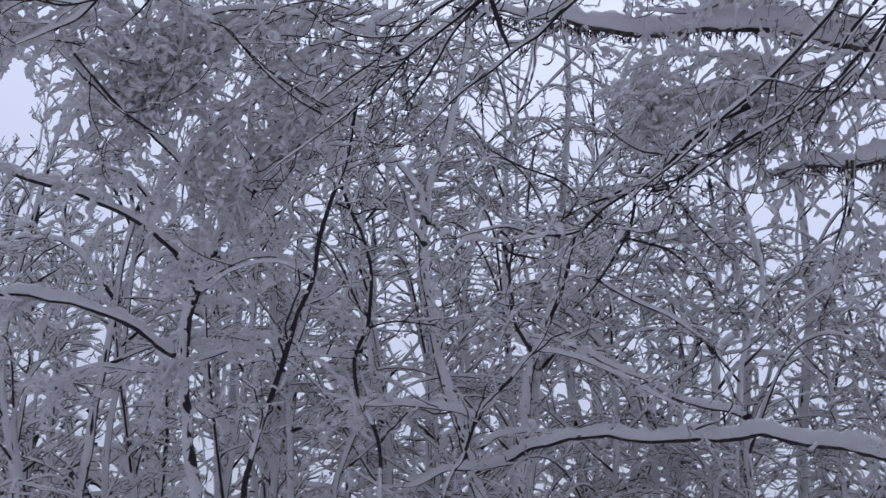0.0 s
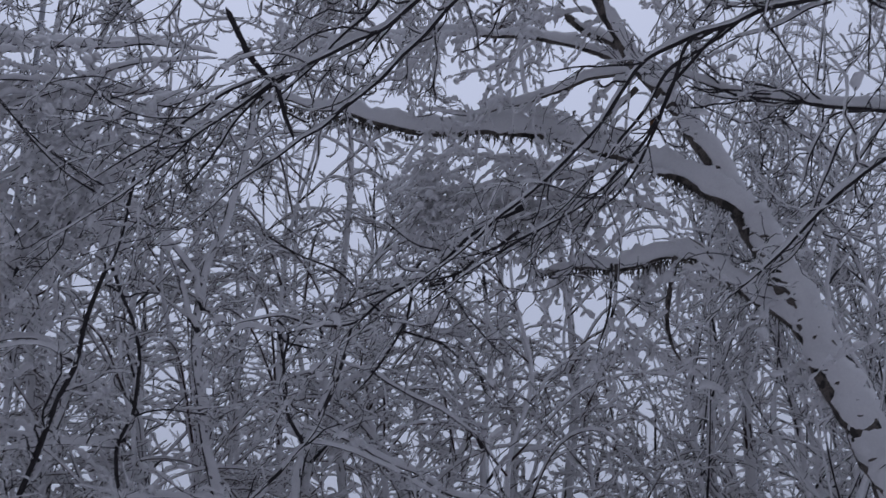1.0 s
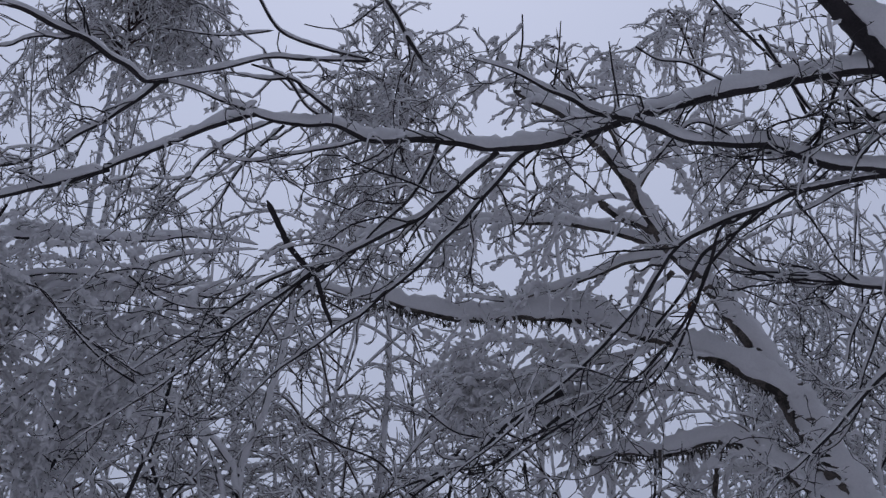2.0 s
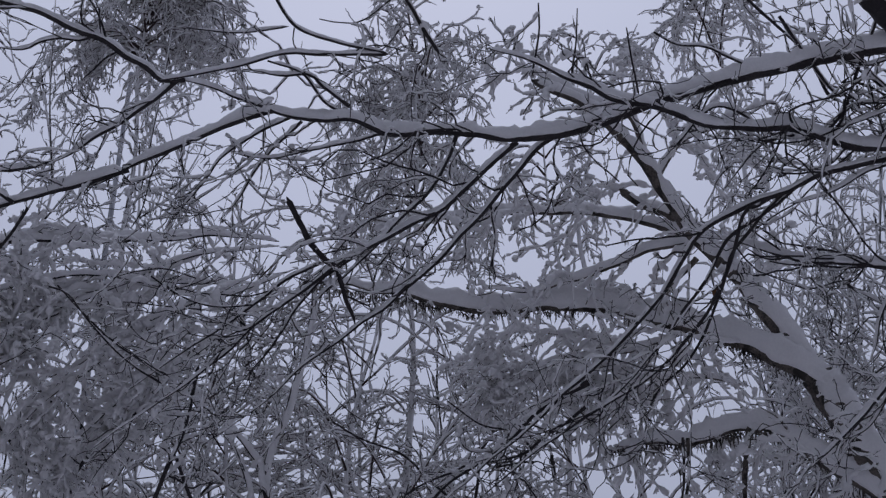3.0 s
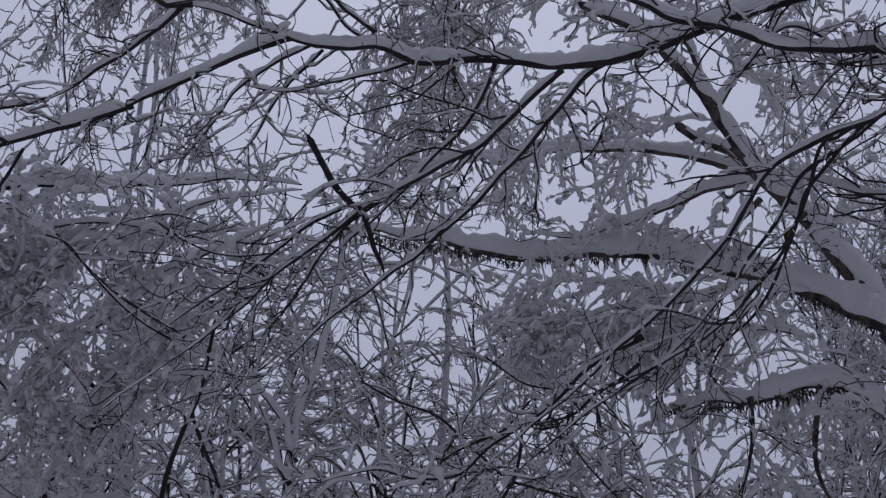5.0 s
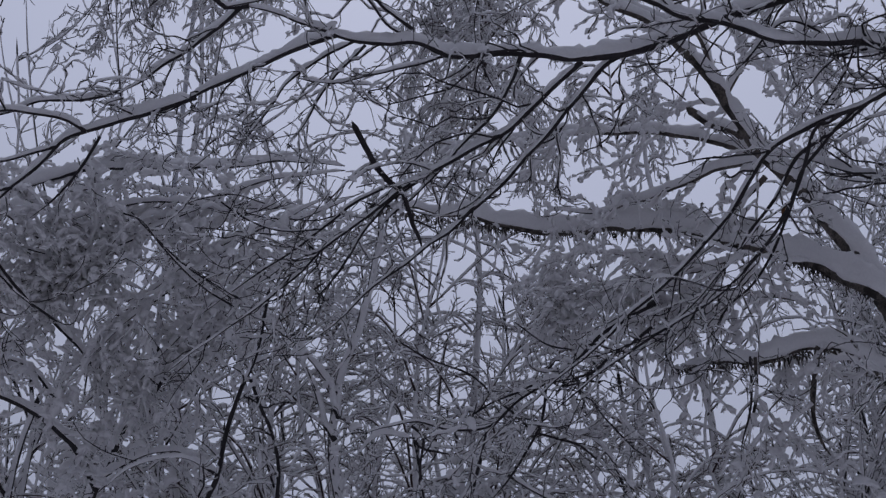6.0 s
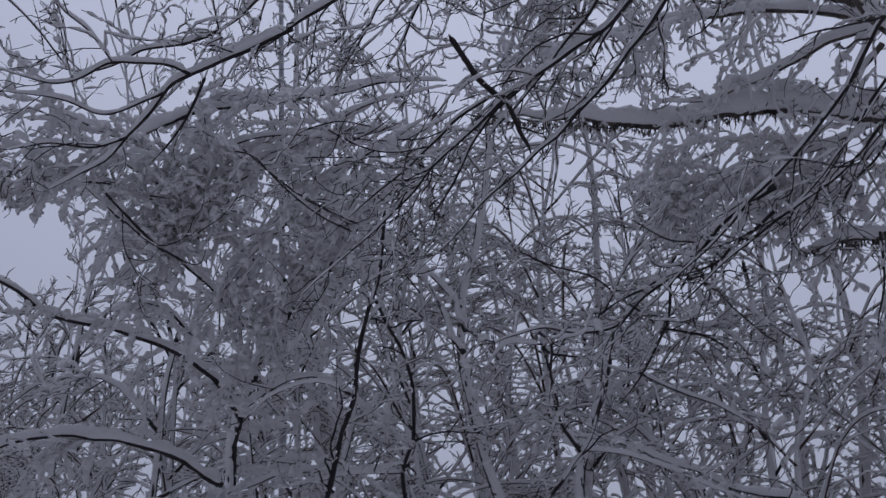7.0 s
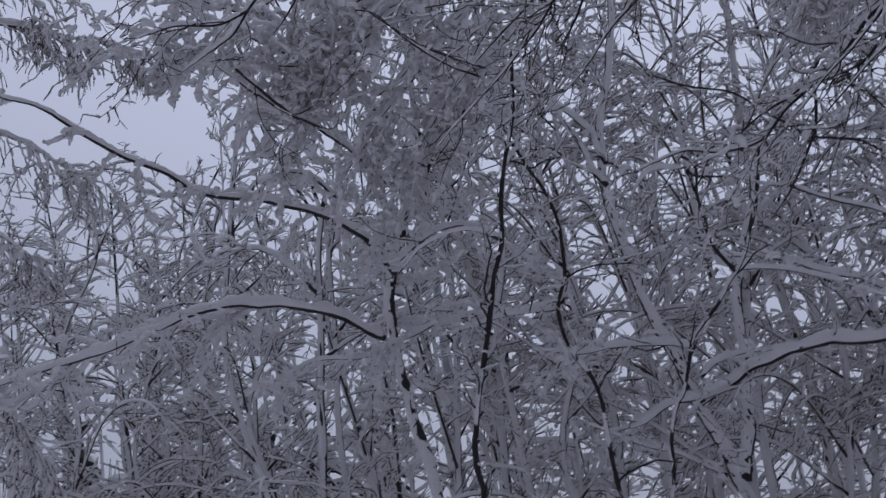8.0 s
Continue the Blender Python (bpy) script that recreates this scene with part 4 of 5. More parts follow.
forked_tree = make_tree("forked_tree", "forked tree with a snow-topped level bough", BARK_GREY, 0.54, 8.39)
limb(forked_tree, "trunk", [(0.54, 8.39, -0.10), (0.51, 8.33, 0.81), (0.44, 8.19, 1.62), (0.34, 8.20, 2.17), (0.18, 8.18, 2.64), (0.01, 8.11, 3.19), (-0.10, 8.01, 3.74), (-0.15, 7.92, 4.12), (-0.13, 7.81, 4.52), (0.02, 7.65, 4.96), (0.13, 7.47, 5.39), (0.22, 7.23, 5.87)], 0.06, 0.018, 0.022, twig=0.3, wrap=0.3, wind=np.array([0.55, -0.6, 0.58]))
limb(forked_tree, "stem", [(0.42, 8.18, 1.97), (0.51, 8.17, 2.30), (0.57, 8.15, 2.69), (0.62, 8.07, 3.23), (0.74, 8.00, 3.61), (0.90, 7.88, 4.05)], 0.05, 0.018, 0.02, twig=0.3, wrap=0.35)
limb(forked_tree, "limb", [(-0.10, 7.85, 4.29), (-0.18, 7.77, 4.52), (-0.35, 7.69, 4.71), (-0.55, 7.61, 4.86)], 0.02, 0.01, 0.04)
limb(forked_tree, "limb", [(0.22, 8.04, 2.55), (0.46, 7.93, 2.64), (0.65, 7.82, 2.71), (1.02, 7.69, 2.74), (1.56, 7.51, 2.71), (2.06, 7.30, 2.70), (2.36, 7.12, 2.62), (2.67, 6.93, 2.53), (3.03, 6.71, 2.36)], 0.026, 0.045, 0.05, twig=0.45, wrap=0.05)
limb(forked_tree, "limb", [(0.26, 8.04, 2.57), (0.02, 8.01, 2.56), (-0.17, 7.98, 2.47), (-0.37, 7.95, 2.42)], 0.018, 0.009, 0.03)
limb(forked_tree, "limb", [(2.03, 7.43, 2.82), (1.66, 7.56, 2.96), (1.30, 7.66, 3.15), (1.01, 7.72, 3.33), (0.70, 7.79, 3.46), (0.39, 7.86, 3.52)], 0.022, 0.01, 0.035, twig=0.6, wrap=0.05)
limb(forked_tree, "limb", [(0.25, 8.09, 2.94), (-0.02, 8.01, 2.99), (-0.33, 7.92, 3.00), (-0.57, 7.83, 2.99), (-0.87, 7.72, 3.05)], 0.014, 0.008, 0.04)
limb(forked_tree, "limb", [(0.26, 8.02, 2.70), (0.38, 7.98, 2.78), (0.58, 7.94, 2.82), (0.79, 7.90, 2.79), (0.96, 7.85, 2.83)], 0.012, 0.008, 0.035, twig=0.7)
limb(forked_tree, "limb", [(0.16, 8.13, 2.63), (-0.11, 8.08, 2.54), (-0.36, 8.02, 2.44), (-0.55, 7.93, 2.49)], 0.013, 0.006, 0.03)
limb(forked_tree, "limb", [(0.30, 8.18, 2.03), (0.06, 8.08, 2.20), (-0.33, 7.96, 2.37), (-0.68, 7.81, 2.58)], 0.011, 0.006, 0.02)
limb(forked_tree, "limb", [(-0.14, 7.90, 4.15), (-0.24, 7.82, 4.37), (-0.35, 7.71, 4.64), (-0.45, 7.66, 4.76)], 0.022, 0.01, 0.03)
finish(forked_tree, clumps=350, boughs=4.5, twigs=6.5, tips=2.5, droop=0.04, load=0.011, cover=0.78, curl=0.13, thick=1.0, wrap=0.25)

crooked_sapling = make_tree("sapling", "crooked dark sapling with little snow on its stem", BARK_DARK, -1.17, 6.87)
limb(crooked_sapling, "trunk", [(-1.17, 6.87, -0.10), (-1.17, 6.84, 1.10), (-1.17, 6.77, 2.20), (-1.13, 6.74, 2.46), (-1.07, 6.71, 2.69), (-1.01, 6.67, 2.92), (-0.90, 6.60, 3.25), (-0.81, 6.53, 3.51), (-0.74, 6.44, 3.77), (-0.66, 6.37, 3.98), (-0.59, 6.30, 4.15), (-0.55, 6.21, 4.33), (-0.52, 6.11, 4.54)], 0.024, 0.012, 0.011, twig=0.8)
limb(crooked_sapling, "limb", [(-0.81, 6.52, 3.53), (-0.96, 6.47, 3.60), (-1.09, 6.43, 3.60), (-1.25, 6.41, 3.54), (-1.41, 6.40, 3.40)], 0.01, 0.005, 0.02)
finish(crooked_sapling, boughs=4.5, twigs=7, tips=2.5, droop=0.03, load=0.011, cover=0.7, curl=0.15, thick=1.3)

twisted_sapling = make_tree("sapling", "twisted dark sapling with a kinked stem", BARK_DARK, -0.39, 7.17)
limb(twisted_sapling, "trunk", [(-0.39, 7.17, -0.10), (-0.39, 7.14, 1.08), (-0.39, 7.07, 2.16), (-0.40, 7.00, 2.60), (-0.50, 6.95, 2.83), (-0.54, 6.87, 3.10), (-0.47, 6.81, 3.34), (-0.45, 6.71, 3.64), (-0.56, 6.59, 3.93), (-0.64, 6.50, 4.12)], 0.02, 0.01, 0.011, twig=0.8)
limb(twisted_sapling, "limb", [(-0.54, 6.92, 3.11), (-0.78, 6.82, 3.12), (-1.04, 6.73, 3.07), (-1.29, 6.63, 3.01)], 0.01, 0.005, 0.03)
finish(twisted_sapling, boughs=4.5, twigs=7, tips=2.5, droop=0.03, load=0.011, cover=0.7, curl=0.15, thick=1.3)

slim_tree = make_tree("slim_tree", "slim straight tree plastered with snow on one side", BARK_GREY, -2.67, 8.61, "slim trees of the thicket", True, DRIFT)
limb(slim_tree, "trunk", [(-2.67, 8.61, -0.10), (-2.68, 8.60, 1.08), (-2.72, 8.56, 2.17), (-2.66, 8.52, 2.76), (-2.64, 8.47, 3.11), (-2.54, 8.37, 3.72), (-2.46, 8.26, 4.19), (-2.30, 8.14, 4.69)], 0.05, 0.02, 0.02, twig=1, wrap=0.3)
limb(slim_tree, "limb", [(-2.60, 8.43, 3.37), (-2.24, 8.43, 3.54), (-1.91, 8.42, 3.61), (-1.52, 8.40, 3.72)], 0.016, 0.007, 0.03)
limb(slim_tree, "limb", [(-2.51, 8.33, 3.89), (-2.76, 8.09, 4.20), (-2.97, 7.92, 4.25), (-3.21, 7.81, 4.09)], 0.016, 0.007, 0.03)
finish(slim_tree, wrap=0.25, boughs=5, twigs=7, tips=3, droop=0.05, load=0.011, clumps=180, cover=0.78, thick=1.0, curl=0.13)

slim_tree_b = make_tree("slim_tree", "slim straight tree plastered with snow on one side", BARK_GREY, -1.11, 8.97, "slim trees of the thicket", True, DRIFT)
limb(slim_tree_b, "trunk", [(-1.11, 8.97, -0.10), (-1.13, 8.95, 0.97), (-1.16, 8.92, 1.94), (-1.18, 8.85, 2.73), (-1.20, 8.78, 3.18), (-1.18, 8.71, 3.53), (-1.04, 8.61, 4.00), (-1.00, 8.46, 4.51)], 0.042, 0.016, 0.02, twig=1, wrap=0.3)
limb(slim_tree_b, "limb", [(-1.19, 8.82, 2.95), (-0.88, 8.77, 3.03), (-0.52, 8.73, 3.05), (-0.27, 8.69, 2.95)], 0.014, 0.006, 0.03)
limb(slim_tree_b, "limb", [(-1.19, 8.75, 3.35), (-1.41, 8.60, 3.55), (-1.65, 8.48, 3.57), (-1.92, 8.38, 3.47)], 0.014, 0.006, 0.03)
finish(slim_tree_b, wrap=0.25, boughs=5, twigs=7, tips=3, droop=0.05, load=0.011, clumps=180, cover=0.78, thick=1.0, curl=0.13)

slim_tree_c = make_tree("slim_tree", "slim straight tree plastered with snow on one side", BARK_GREY, 2.09, 8.79, "slim trees of the thicket", True, DRIFT)
limb(slim_tree_c, "trunk", [(2.09, 8.79, -0.10), (2.07, 8.77, 1.15), (2.04, 8.74, 2.29), (2.08, 8.65, 2.96), (2.08, 8.53, 3.55), (2.12, 8.40, 4.06), (2.09, 8.27, 4.48), (2.04, 8.13, 4.89)], 0.045, 0.016, 0.02, twig=1, wrap=0.3)
limb(slim_tree_c, "limb", [(2.08, 8.55, 3.47), (1.94, 8.45, 3.71), (1.76, 8.37, 3.87), (1.45, 8.31, 4.01), (1.15, 8.26, 4.06)], 0.018, 0.007, 0.03)
limb(slim_tree_c, "limb", [(2.10, 8.43, 3.93), (1.98, 8.29, 4.16), (1.79, 8.18, 4.31), (1.48, 8.12, 4.35)], 0.014, 0.006, 0.03)
limb(slim_tree_c, "limb", [(2.08, 8.61, 3.21), (2.25, 8.42, 3.40), (2.50, 8.23, 3.44), (2.70, 8.10, 3.28)], 0.014, 0.006, 0.03)
finish(slim_tree_c, wrap=0.25, boughs=5, twigs=7, tips=3, droop=0.05, load=0.011, clumps=180, cover=0.78, thick=1.0, curl=0.13)

slim_tree_d = make_tree("slim_tree", "slim straight tree plastered with snow on one side", BARK_GREY, 1.73, 9.07, "slim trees of the thicket", True, DRIFT)
limb(slim_tree_d, "trunk", [(1.73, 9.07, -0.10), (1.71, 9.05, 1.16), (1.68, 9.02, 2.31), (1.63, 8.92, 2.87), (1.46, 8.84, 3.30), (1.24, 8.76, 3.63), (1.01, 8.69, 3.86), (0.74, 8.62, 4.08)], 0.04, 0.012, 0.03, twig=1, wrap=0.2)
limb(slim_tree_d, "limb", [(1.59, 8.95, 3.01), (1.64, 8.81, 3.52), (1.56, 8.69, 3.95), (1.59, 8.52, 4.37)], 0.02, 0.008, 0.02)
finish(slim_tree_d, wrap=0.25, boughs=5, twigs=7, tips=3, droop=0.05, load=0.011, clumps=180, cover=0.78, thick=1.0, curl=0.13)

slim_tree_e = make_tree("slim_tree", "slim straight tree plastered with snow on one side", BARK_GREY, 0.68, 8.90, "slim trees of the thicket", True, DRIFT)
limb(slim_tree_e, "trunk", [(0.68, 8.90, -0.10), (0.67, 8.88, 1.15), (0.63, 8.85, 2.30), (0.71, 8.80, 2.90), (0.73, 8.76, 3.24), (0.79, 8.70, 3.59), (0.85, 8.60, 4.02), (0.79, 8.47, 4.54)], 0.045, 0.015, 0.02, twig=1, wrap=0.3)
limb(slim_tree_e, "limb", [(0.75, 8.68, 3.41), (0.99, 8.54, 3.64), (1.28, 8.41, 3.70), (1.48, 8.34, 3.59)], 0.014, 0.006, 0.03)
finish(slim_tree_e, wrap=0.25, boughs=5, twigs=7, tips=3, droop=0.05, load=0.011, clumps=180, cover=0.78, thick=1.0, curl=0.13)

slim_tree_f = make_tree("slim_tree", "slim straight tree plastered with snow on one side", BARK_GREY, -2.56, 8.95, "slim trees of the thicket", True, DRIFT)
limb(slim_tree_f, "trunk", [(-2.56, 8.95, -0.10), (-2.58, 8.93, 1.15), (-2.61, 8.90, 2.31), (-2.61, 8.83, 2.90), (-2.57, 8.77, 3.33), (-2.50, 8.67, 3.86), (-2.43, 8.52, 4.42), (-2.48, 8.34, 4.88)], 0.04, 0.015, 0.02, twig=1, wrap=0.3)
limb(slim_tree_f, "limb", [(-2.54, 8.72, 3.60), (-2.24, 8.63, 3.85), (-1.93, 8.60, 3.88), (-1.65, 8.58, 3.74)], 0.014, 0.006, 0.03)
finish(slim_tree_f, wrap=0.25, boughs=5, twigs=7, tips=3, droop=0.05, load=0.011, clumps=180, cover=0.78, thick=1.0, curl=0.13)

thin_sapling = make_tree("sapling", "thin slanting sapling with snow-lined side shoots", BARK_DARK, -0.21, 7.47)
limb(thin_sapling, "trunk", [(-0.21, 7.47, -0.10), (-0.15, 7.44, 1.13), (-0.01, 7.37, 2.25), (0.13, 7.30, 2.60), (0.28, 7.22, 2.90), (0.57, 7.11, 3.20), (0.73, 7.00, 3.48), (0.81, 6.87, 3.80), (0.99, 6.74, 4.02), (1.26, 6.57, 4.26)], 0.018, 0.007, 0.008, twig=0.9)
limb(thin_sapling, "limb", [(0.57, 7.10, 3.20), (0.45, 7.04, 3.41), (0.41, 6.95, 3.67), (0.38, 6.88, 3.85), (0.44, 6.88, 3.78), (0.63, 6.86, 3.75), (0.77, 6.81, 3.82)], 0.013, 0.006, 0)
limb(thin_sapling, "limb", [(0.38, 6.83, 3.84), (0.17, 6.88, 3.88), (-0.01, 6.97, 3.75)], 0.007, 0.004, 0.025)
limb(thin_sapling, "limb", [(0.56, 7.19, 3.24), (0.85, 7.13, 3.17), (1.09, 7.07, 3.04), (1.34, 7.01, 2.89), (1.58, 6.93, 2.73)], 0.011, 0.006, 0.02)
limb(thin_sapling, "limb", [(0.56, 7.19, 3.24), (0.41, 7.12, 3.48), (0.42, 7.04, 3.72), (0.41, 6.96, 3.89), (0.60, 6.95, 3.82), (0.85, 6.89, 3.84)], 0.011, 0.005, 0.012)
finish(thin_sapling, boughs=4.5, twigs=7, tips=2.5, droop=0.03, load=0.011, cover=0.75, curl=0.15, thick=1.3)


# ---- trees behind ----
def wood_tree(name, label, bark, x, y, height, lean, r0, limbs, style, group="", low=0.25, reach=1.0, **growth):
    """A young tree of the thicket: one stem and side limbs. style: 'upright', 'arching' or 'weeping'."""
    tree = make_tree(name, label, bark, x, y, group, True)
    top = np.array([x + lean[0], y + lean[1], height])
    base = np.array([x, y, -0.1])
    knees = [base + (top - base) * f + np.array([rng.normal(0, 0.13), rng.normal(0, 0.13), 0]) for f in (0.25, 0.42, 0.58, 0.72, 0.86)]
    limb(tree, "trunk", [base, *knees, top], r0, 0.008, 0.013, twig=0.4, wrap=0.35, wind=DRIFT)
    stem = tree["paths"][0]
    for j in range(limbs):
        f = low + (0.97 - low) * (j + rng.random()) / limbs
        p = stem[min(int(f * len(stem)), len(stem) - 1)]
        h = rng.uniform(0, 2 * np.pi)
        out = np.array([math.cos(h), math.sin(h), 0])
        ln = reach * height * rng.uniform(0.14, 0.27) * (1.25 - 0.6 * f)
        if style == "upright":
            pts = [p, p + out * ln * 0.35 + UP * ln * 0.45, p + out * ln * 0.6 + UP * ln * 1.0, p + out * ln * 0.75 + UP * ln * 1.5]
        elif style == "arching":
            pts = [p, p + out * ln * 0.5 + UP * ln * 0.4, p + out * ln * 1.0 + UP * ln * 0.4, p + out * ln * 1.4 + UP * ln * 0.05]
        else:
            pts = [p, p + out * ln * 0.4 + UP * ln * 0.4, p + out * ln * 0.8 + UP * ln * 0.35, p + out * ln * 1.05 - UP * ln * 0.1, p + out * ln * 1.15 - UP * ln * 0.6]
        limb(tree, "limb", pts, r0 * 0.32 * (1.1 - 0.5 * f), 0.005, 0.017, wrap=0.15)
    finish(tree, **growth)
    return tree


SAPLING = "slender leafless sapling bowed under fresh snow"
# arching saplings of the thicket, x, y, height, lean
for x, y, h, lx, ly in ((-3.2, 9.3, 5.6, -0.4, 0), (-1.4, 9.5, 6.9, -0.2, 0.2), (0.8, 10.2, 7.2, 0, 0.1), (1.9, 10.0, 7.2, 0.2, 0),
                        (-4.6, 8.6, 5.6, -0.3, 0), (-6.3, 8.8, 5.2, 0.2, 0), (3.8, 9.6, 4.8, -0.2, 0),
                        (-0.8, 8.9, 5.8, 0.2, 0), (1.2, 9.0, 6.4, 0.1, 0), (-5.4, 8.3, 4.7, 0.0, 0), (-4.7, 9.6, 5.0, 0.1, 0), (0.5, 9.6, 8.0, 0.1, 0), (-0.2, 9.4, 7.5, -0.1, 0),
                        (2.6, 9.3, 5.0, 0, 0), (0.2, 10.4, 6.6, 0.2, 0), (-1.9, 10.1, 6.2, 0.1, 0), (1.5, 9.6, 5.8, -0.1, 0), (2.3, 8.3, 5.6, 0.1, 0), (3.2, 8.9, 5.2, -0.1, 0)):
    wood_tree("sapling", SAPLING, BARK_RED, x, y, h, (lx, ly), 0.038, 15, "arching", "saplings of the thicket",
              wrap=0.2, clumps=170, clump=(0.01, 0.02), boughs=5.4, twigs=10.5, tips=2, load=0.0095, sides=3, droop=0.04, cover=0.78, thick=0.9, curl=0.19, bough_len=(0.25, 0.9), twig_len=(0.08, 0.3), tip_len=(0.06, 0.2))
# stiff upright shoots
for x, y, h, lx, ly in ((4.0, 8.7, 6.0, 0.0, 0), (4.5, 9.5, 6.9, 0.0, 0), (5.5, 9.7, 7.6, 0.0, 0), (4.9, 7.6, 6.2, -0.4, 0), (5.5, 7.9, 7.2, -0.2, 0.2), (6.1, 8.2, 7.4, 0.0, 0), (4.4, 8.8, 6.2, -0.2, 0), (5.0, 9.0, 7.0, 0.1, 0), (6.6, 7.4, 7.8, -0.2, 0), (5.8, 8.9, 7.6, 0.1, 0), (7.2, 8.5, 7.6, -0.2, 0), (4.6, 8.2, 6.2, 0.2, 0),
                        (-1.6, 9.2, 8.4, 0.1, 0), (-0.6, 9.4, 8.0, 0.1, 0), (-2.6, 9.4, 9.4, 0, 0), (-3.3, 9.0, 8.6, 0, 0)):
    wood_tree("young_tree", "young upright tree with stiff snow-lined shoots", BARK_DARK, x, y, h, (lx, ly), 0.04, 13, "upright", "young upright trees",
              wrap=0.3, boughs=5, bough_len=(0.2, 0.7), twigs=7, twig_len=(0.1, 0.32), tips=1, load=0.01, sides=3, droop=0.0, rise=0.3, cover=0.85, curl=0.16)
# weeping birches whose crowns hang against the sky
for x, y, h, lx, ly, low, limbs, reach in ((1.25, 10.4, 11.2, 0.1, 0, 0.74, 34, 0.45), (2.75, 10.3, 9.6, 0.1, 0, 0.86, 8, 0.36), (3.3, 10.0, 11.2, 0.0, 0, 0.9, 3, 0.4), (4.9, 9.4, 11.6, -0.2, 0, 0.78, 7, 0.5), (-1.62, 9.9, 11.9, 0.1, 0, 0.84, 44, 0.44)):
    wood_tree("weeping_birch", "birch with hanging red-brown twigs under snow", BARK_RED, x, y, h, (lx, ly), 0.06, limbs, "weeping", "weeping birches", low, reach,
              wrap=0.6, clumps=500, boughs=12, twigs=8, twig_len=(0.1, 0.3), tips=0, load=0.014, sides=3, droop=0.5, bough_len=(0.35, 0.9), cover=0.92, flat=0.1, curl=0.2)


# ---- the wood ahead, too far and too thick to count; unseen wood added behind ----
def far_wood(name, label, places, sprays, sizes, load):
    """Many stems with arching sprays, joined into one."""
    bark, snow = [], []
    stems, rad = [], []
    for x, y, h in places:
        k = 7
        z = np.linspace(-0.1, h, k)
        bow = rng.normal(0, 0.25, 2)
        u = (z / h)[:, None] ** 2
        stems.append(np.hstack([np.array([[x, y]]) + u * bow + rng.normal(0, 0.03, (k, 2)), z[:, None]]))
        rad.append(np.linspace(0.05, 0.01, k))
    stems, rad = np.array(stems), np.array(rad)
    b, s = twig_chunks(stems, rad, 0.014, 5, 6, 1.0, True)
    bark += b
    snow += s
    bp, br = grow(stems, np.minimum(rad, 0.02), sprays[0], sizes[0], (35, 80), 0.05, 0.5, 6, 0.4, 0.12, 0.1, 0.35)
    tp, tr = grow(bp, br, sprays[1], sizes[1], (25, 60), 0.05, 0.6, 3, 0.4, 0.05, 0.12, 0.1)
    sp, sr = grow(tp, tr, sprays[2], sizes[2], (25, 60), 0.05, 0.7, 3, 0.4, 0.05, 0.12, 0.1)
    for paths, r, heap in ((bp, br, load * 1.4), (tp, tr, load), (sp, sr, load * 0.8)):
        b, s = twig_chunks(paths, r, heap, 3, 3, 0.95, False, DRIFT)
        bark += b
        snow += s
    ob = new(name, mesh_from("far_wood_stems", bark, BARK_GREY))
    tagged(ob, label, "wood", kind="stuff")
    part("snow_cover", mesh_from("snow_cover", snow, SNOW), ob, "snow on the far branches", "stuff")


ahead = []
for j in range(48):
    a, d = radians(-44 + 108 * (j + rng.random()) / 48), rng.uniform(11, 15.5)
    crown = 13 if radians(13) < a < radians(25) else 27 if -0.1 < a < 0.2 else 24 if a > -0.2 else 18
    ahead.append((d * math.sin(a), d * math.cos(a), 1.6 + d * math.tan(radians(crown + rng.uniform(-5, 4)))))
ahead += [(d * math.sin(radians(a)), d * math.cos(radians(a)), 1.6 + d * math.tan(radians(rise))) for a, d, rise in
          ((-31, 12.5, 19), (-29.5, 14, 20), (-27, 12.2, 20), (-25.5, 13.6, 21), (-24, 12.6, 19), (-22.5, 14.2, 21), (-20.8, 12.8, 20), (-19, 14, 20))]
far_wood("far_wood", "thicket of far snow-covered young trees", ahead, (7.5, 6, 0.4), ((0.5, 1.3), (0.2, 0.6), (0.1, 0.3)), 0.013)
beyond = []
for j in range(62):
    a, d = radians(-46 + 88 * (j + rng.random()) / 62), rng.uniform(16, 21)
    if radians(2) < a < radians(25) and j % 2:
        continue
    beyond.append((d * math.sin(a), d * math.cos(a), 1.6 + d * math.tan(radians((11 if radians(13) < a < radians(25) else 15 if radians(2) < a else 17) + rng.uniform(-3, 3)))))
far_wood("far_wood", "closed wall of snow-laden trees far behind", beyond, (4.5, 2, 0), ((0.6, 1.7), (0.3, 0.9), (0.1, 0.2)), 0.06)


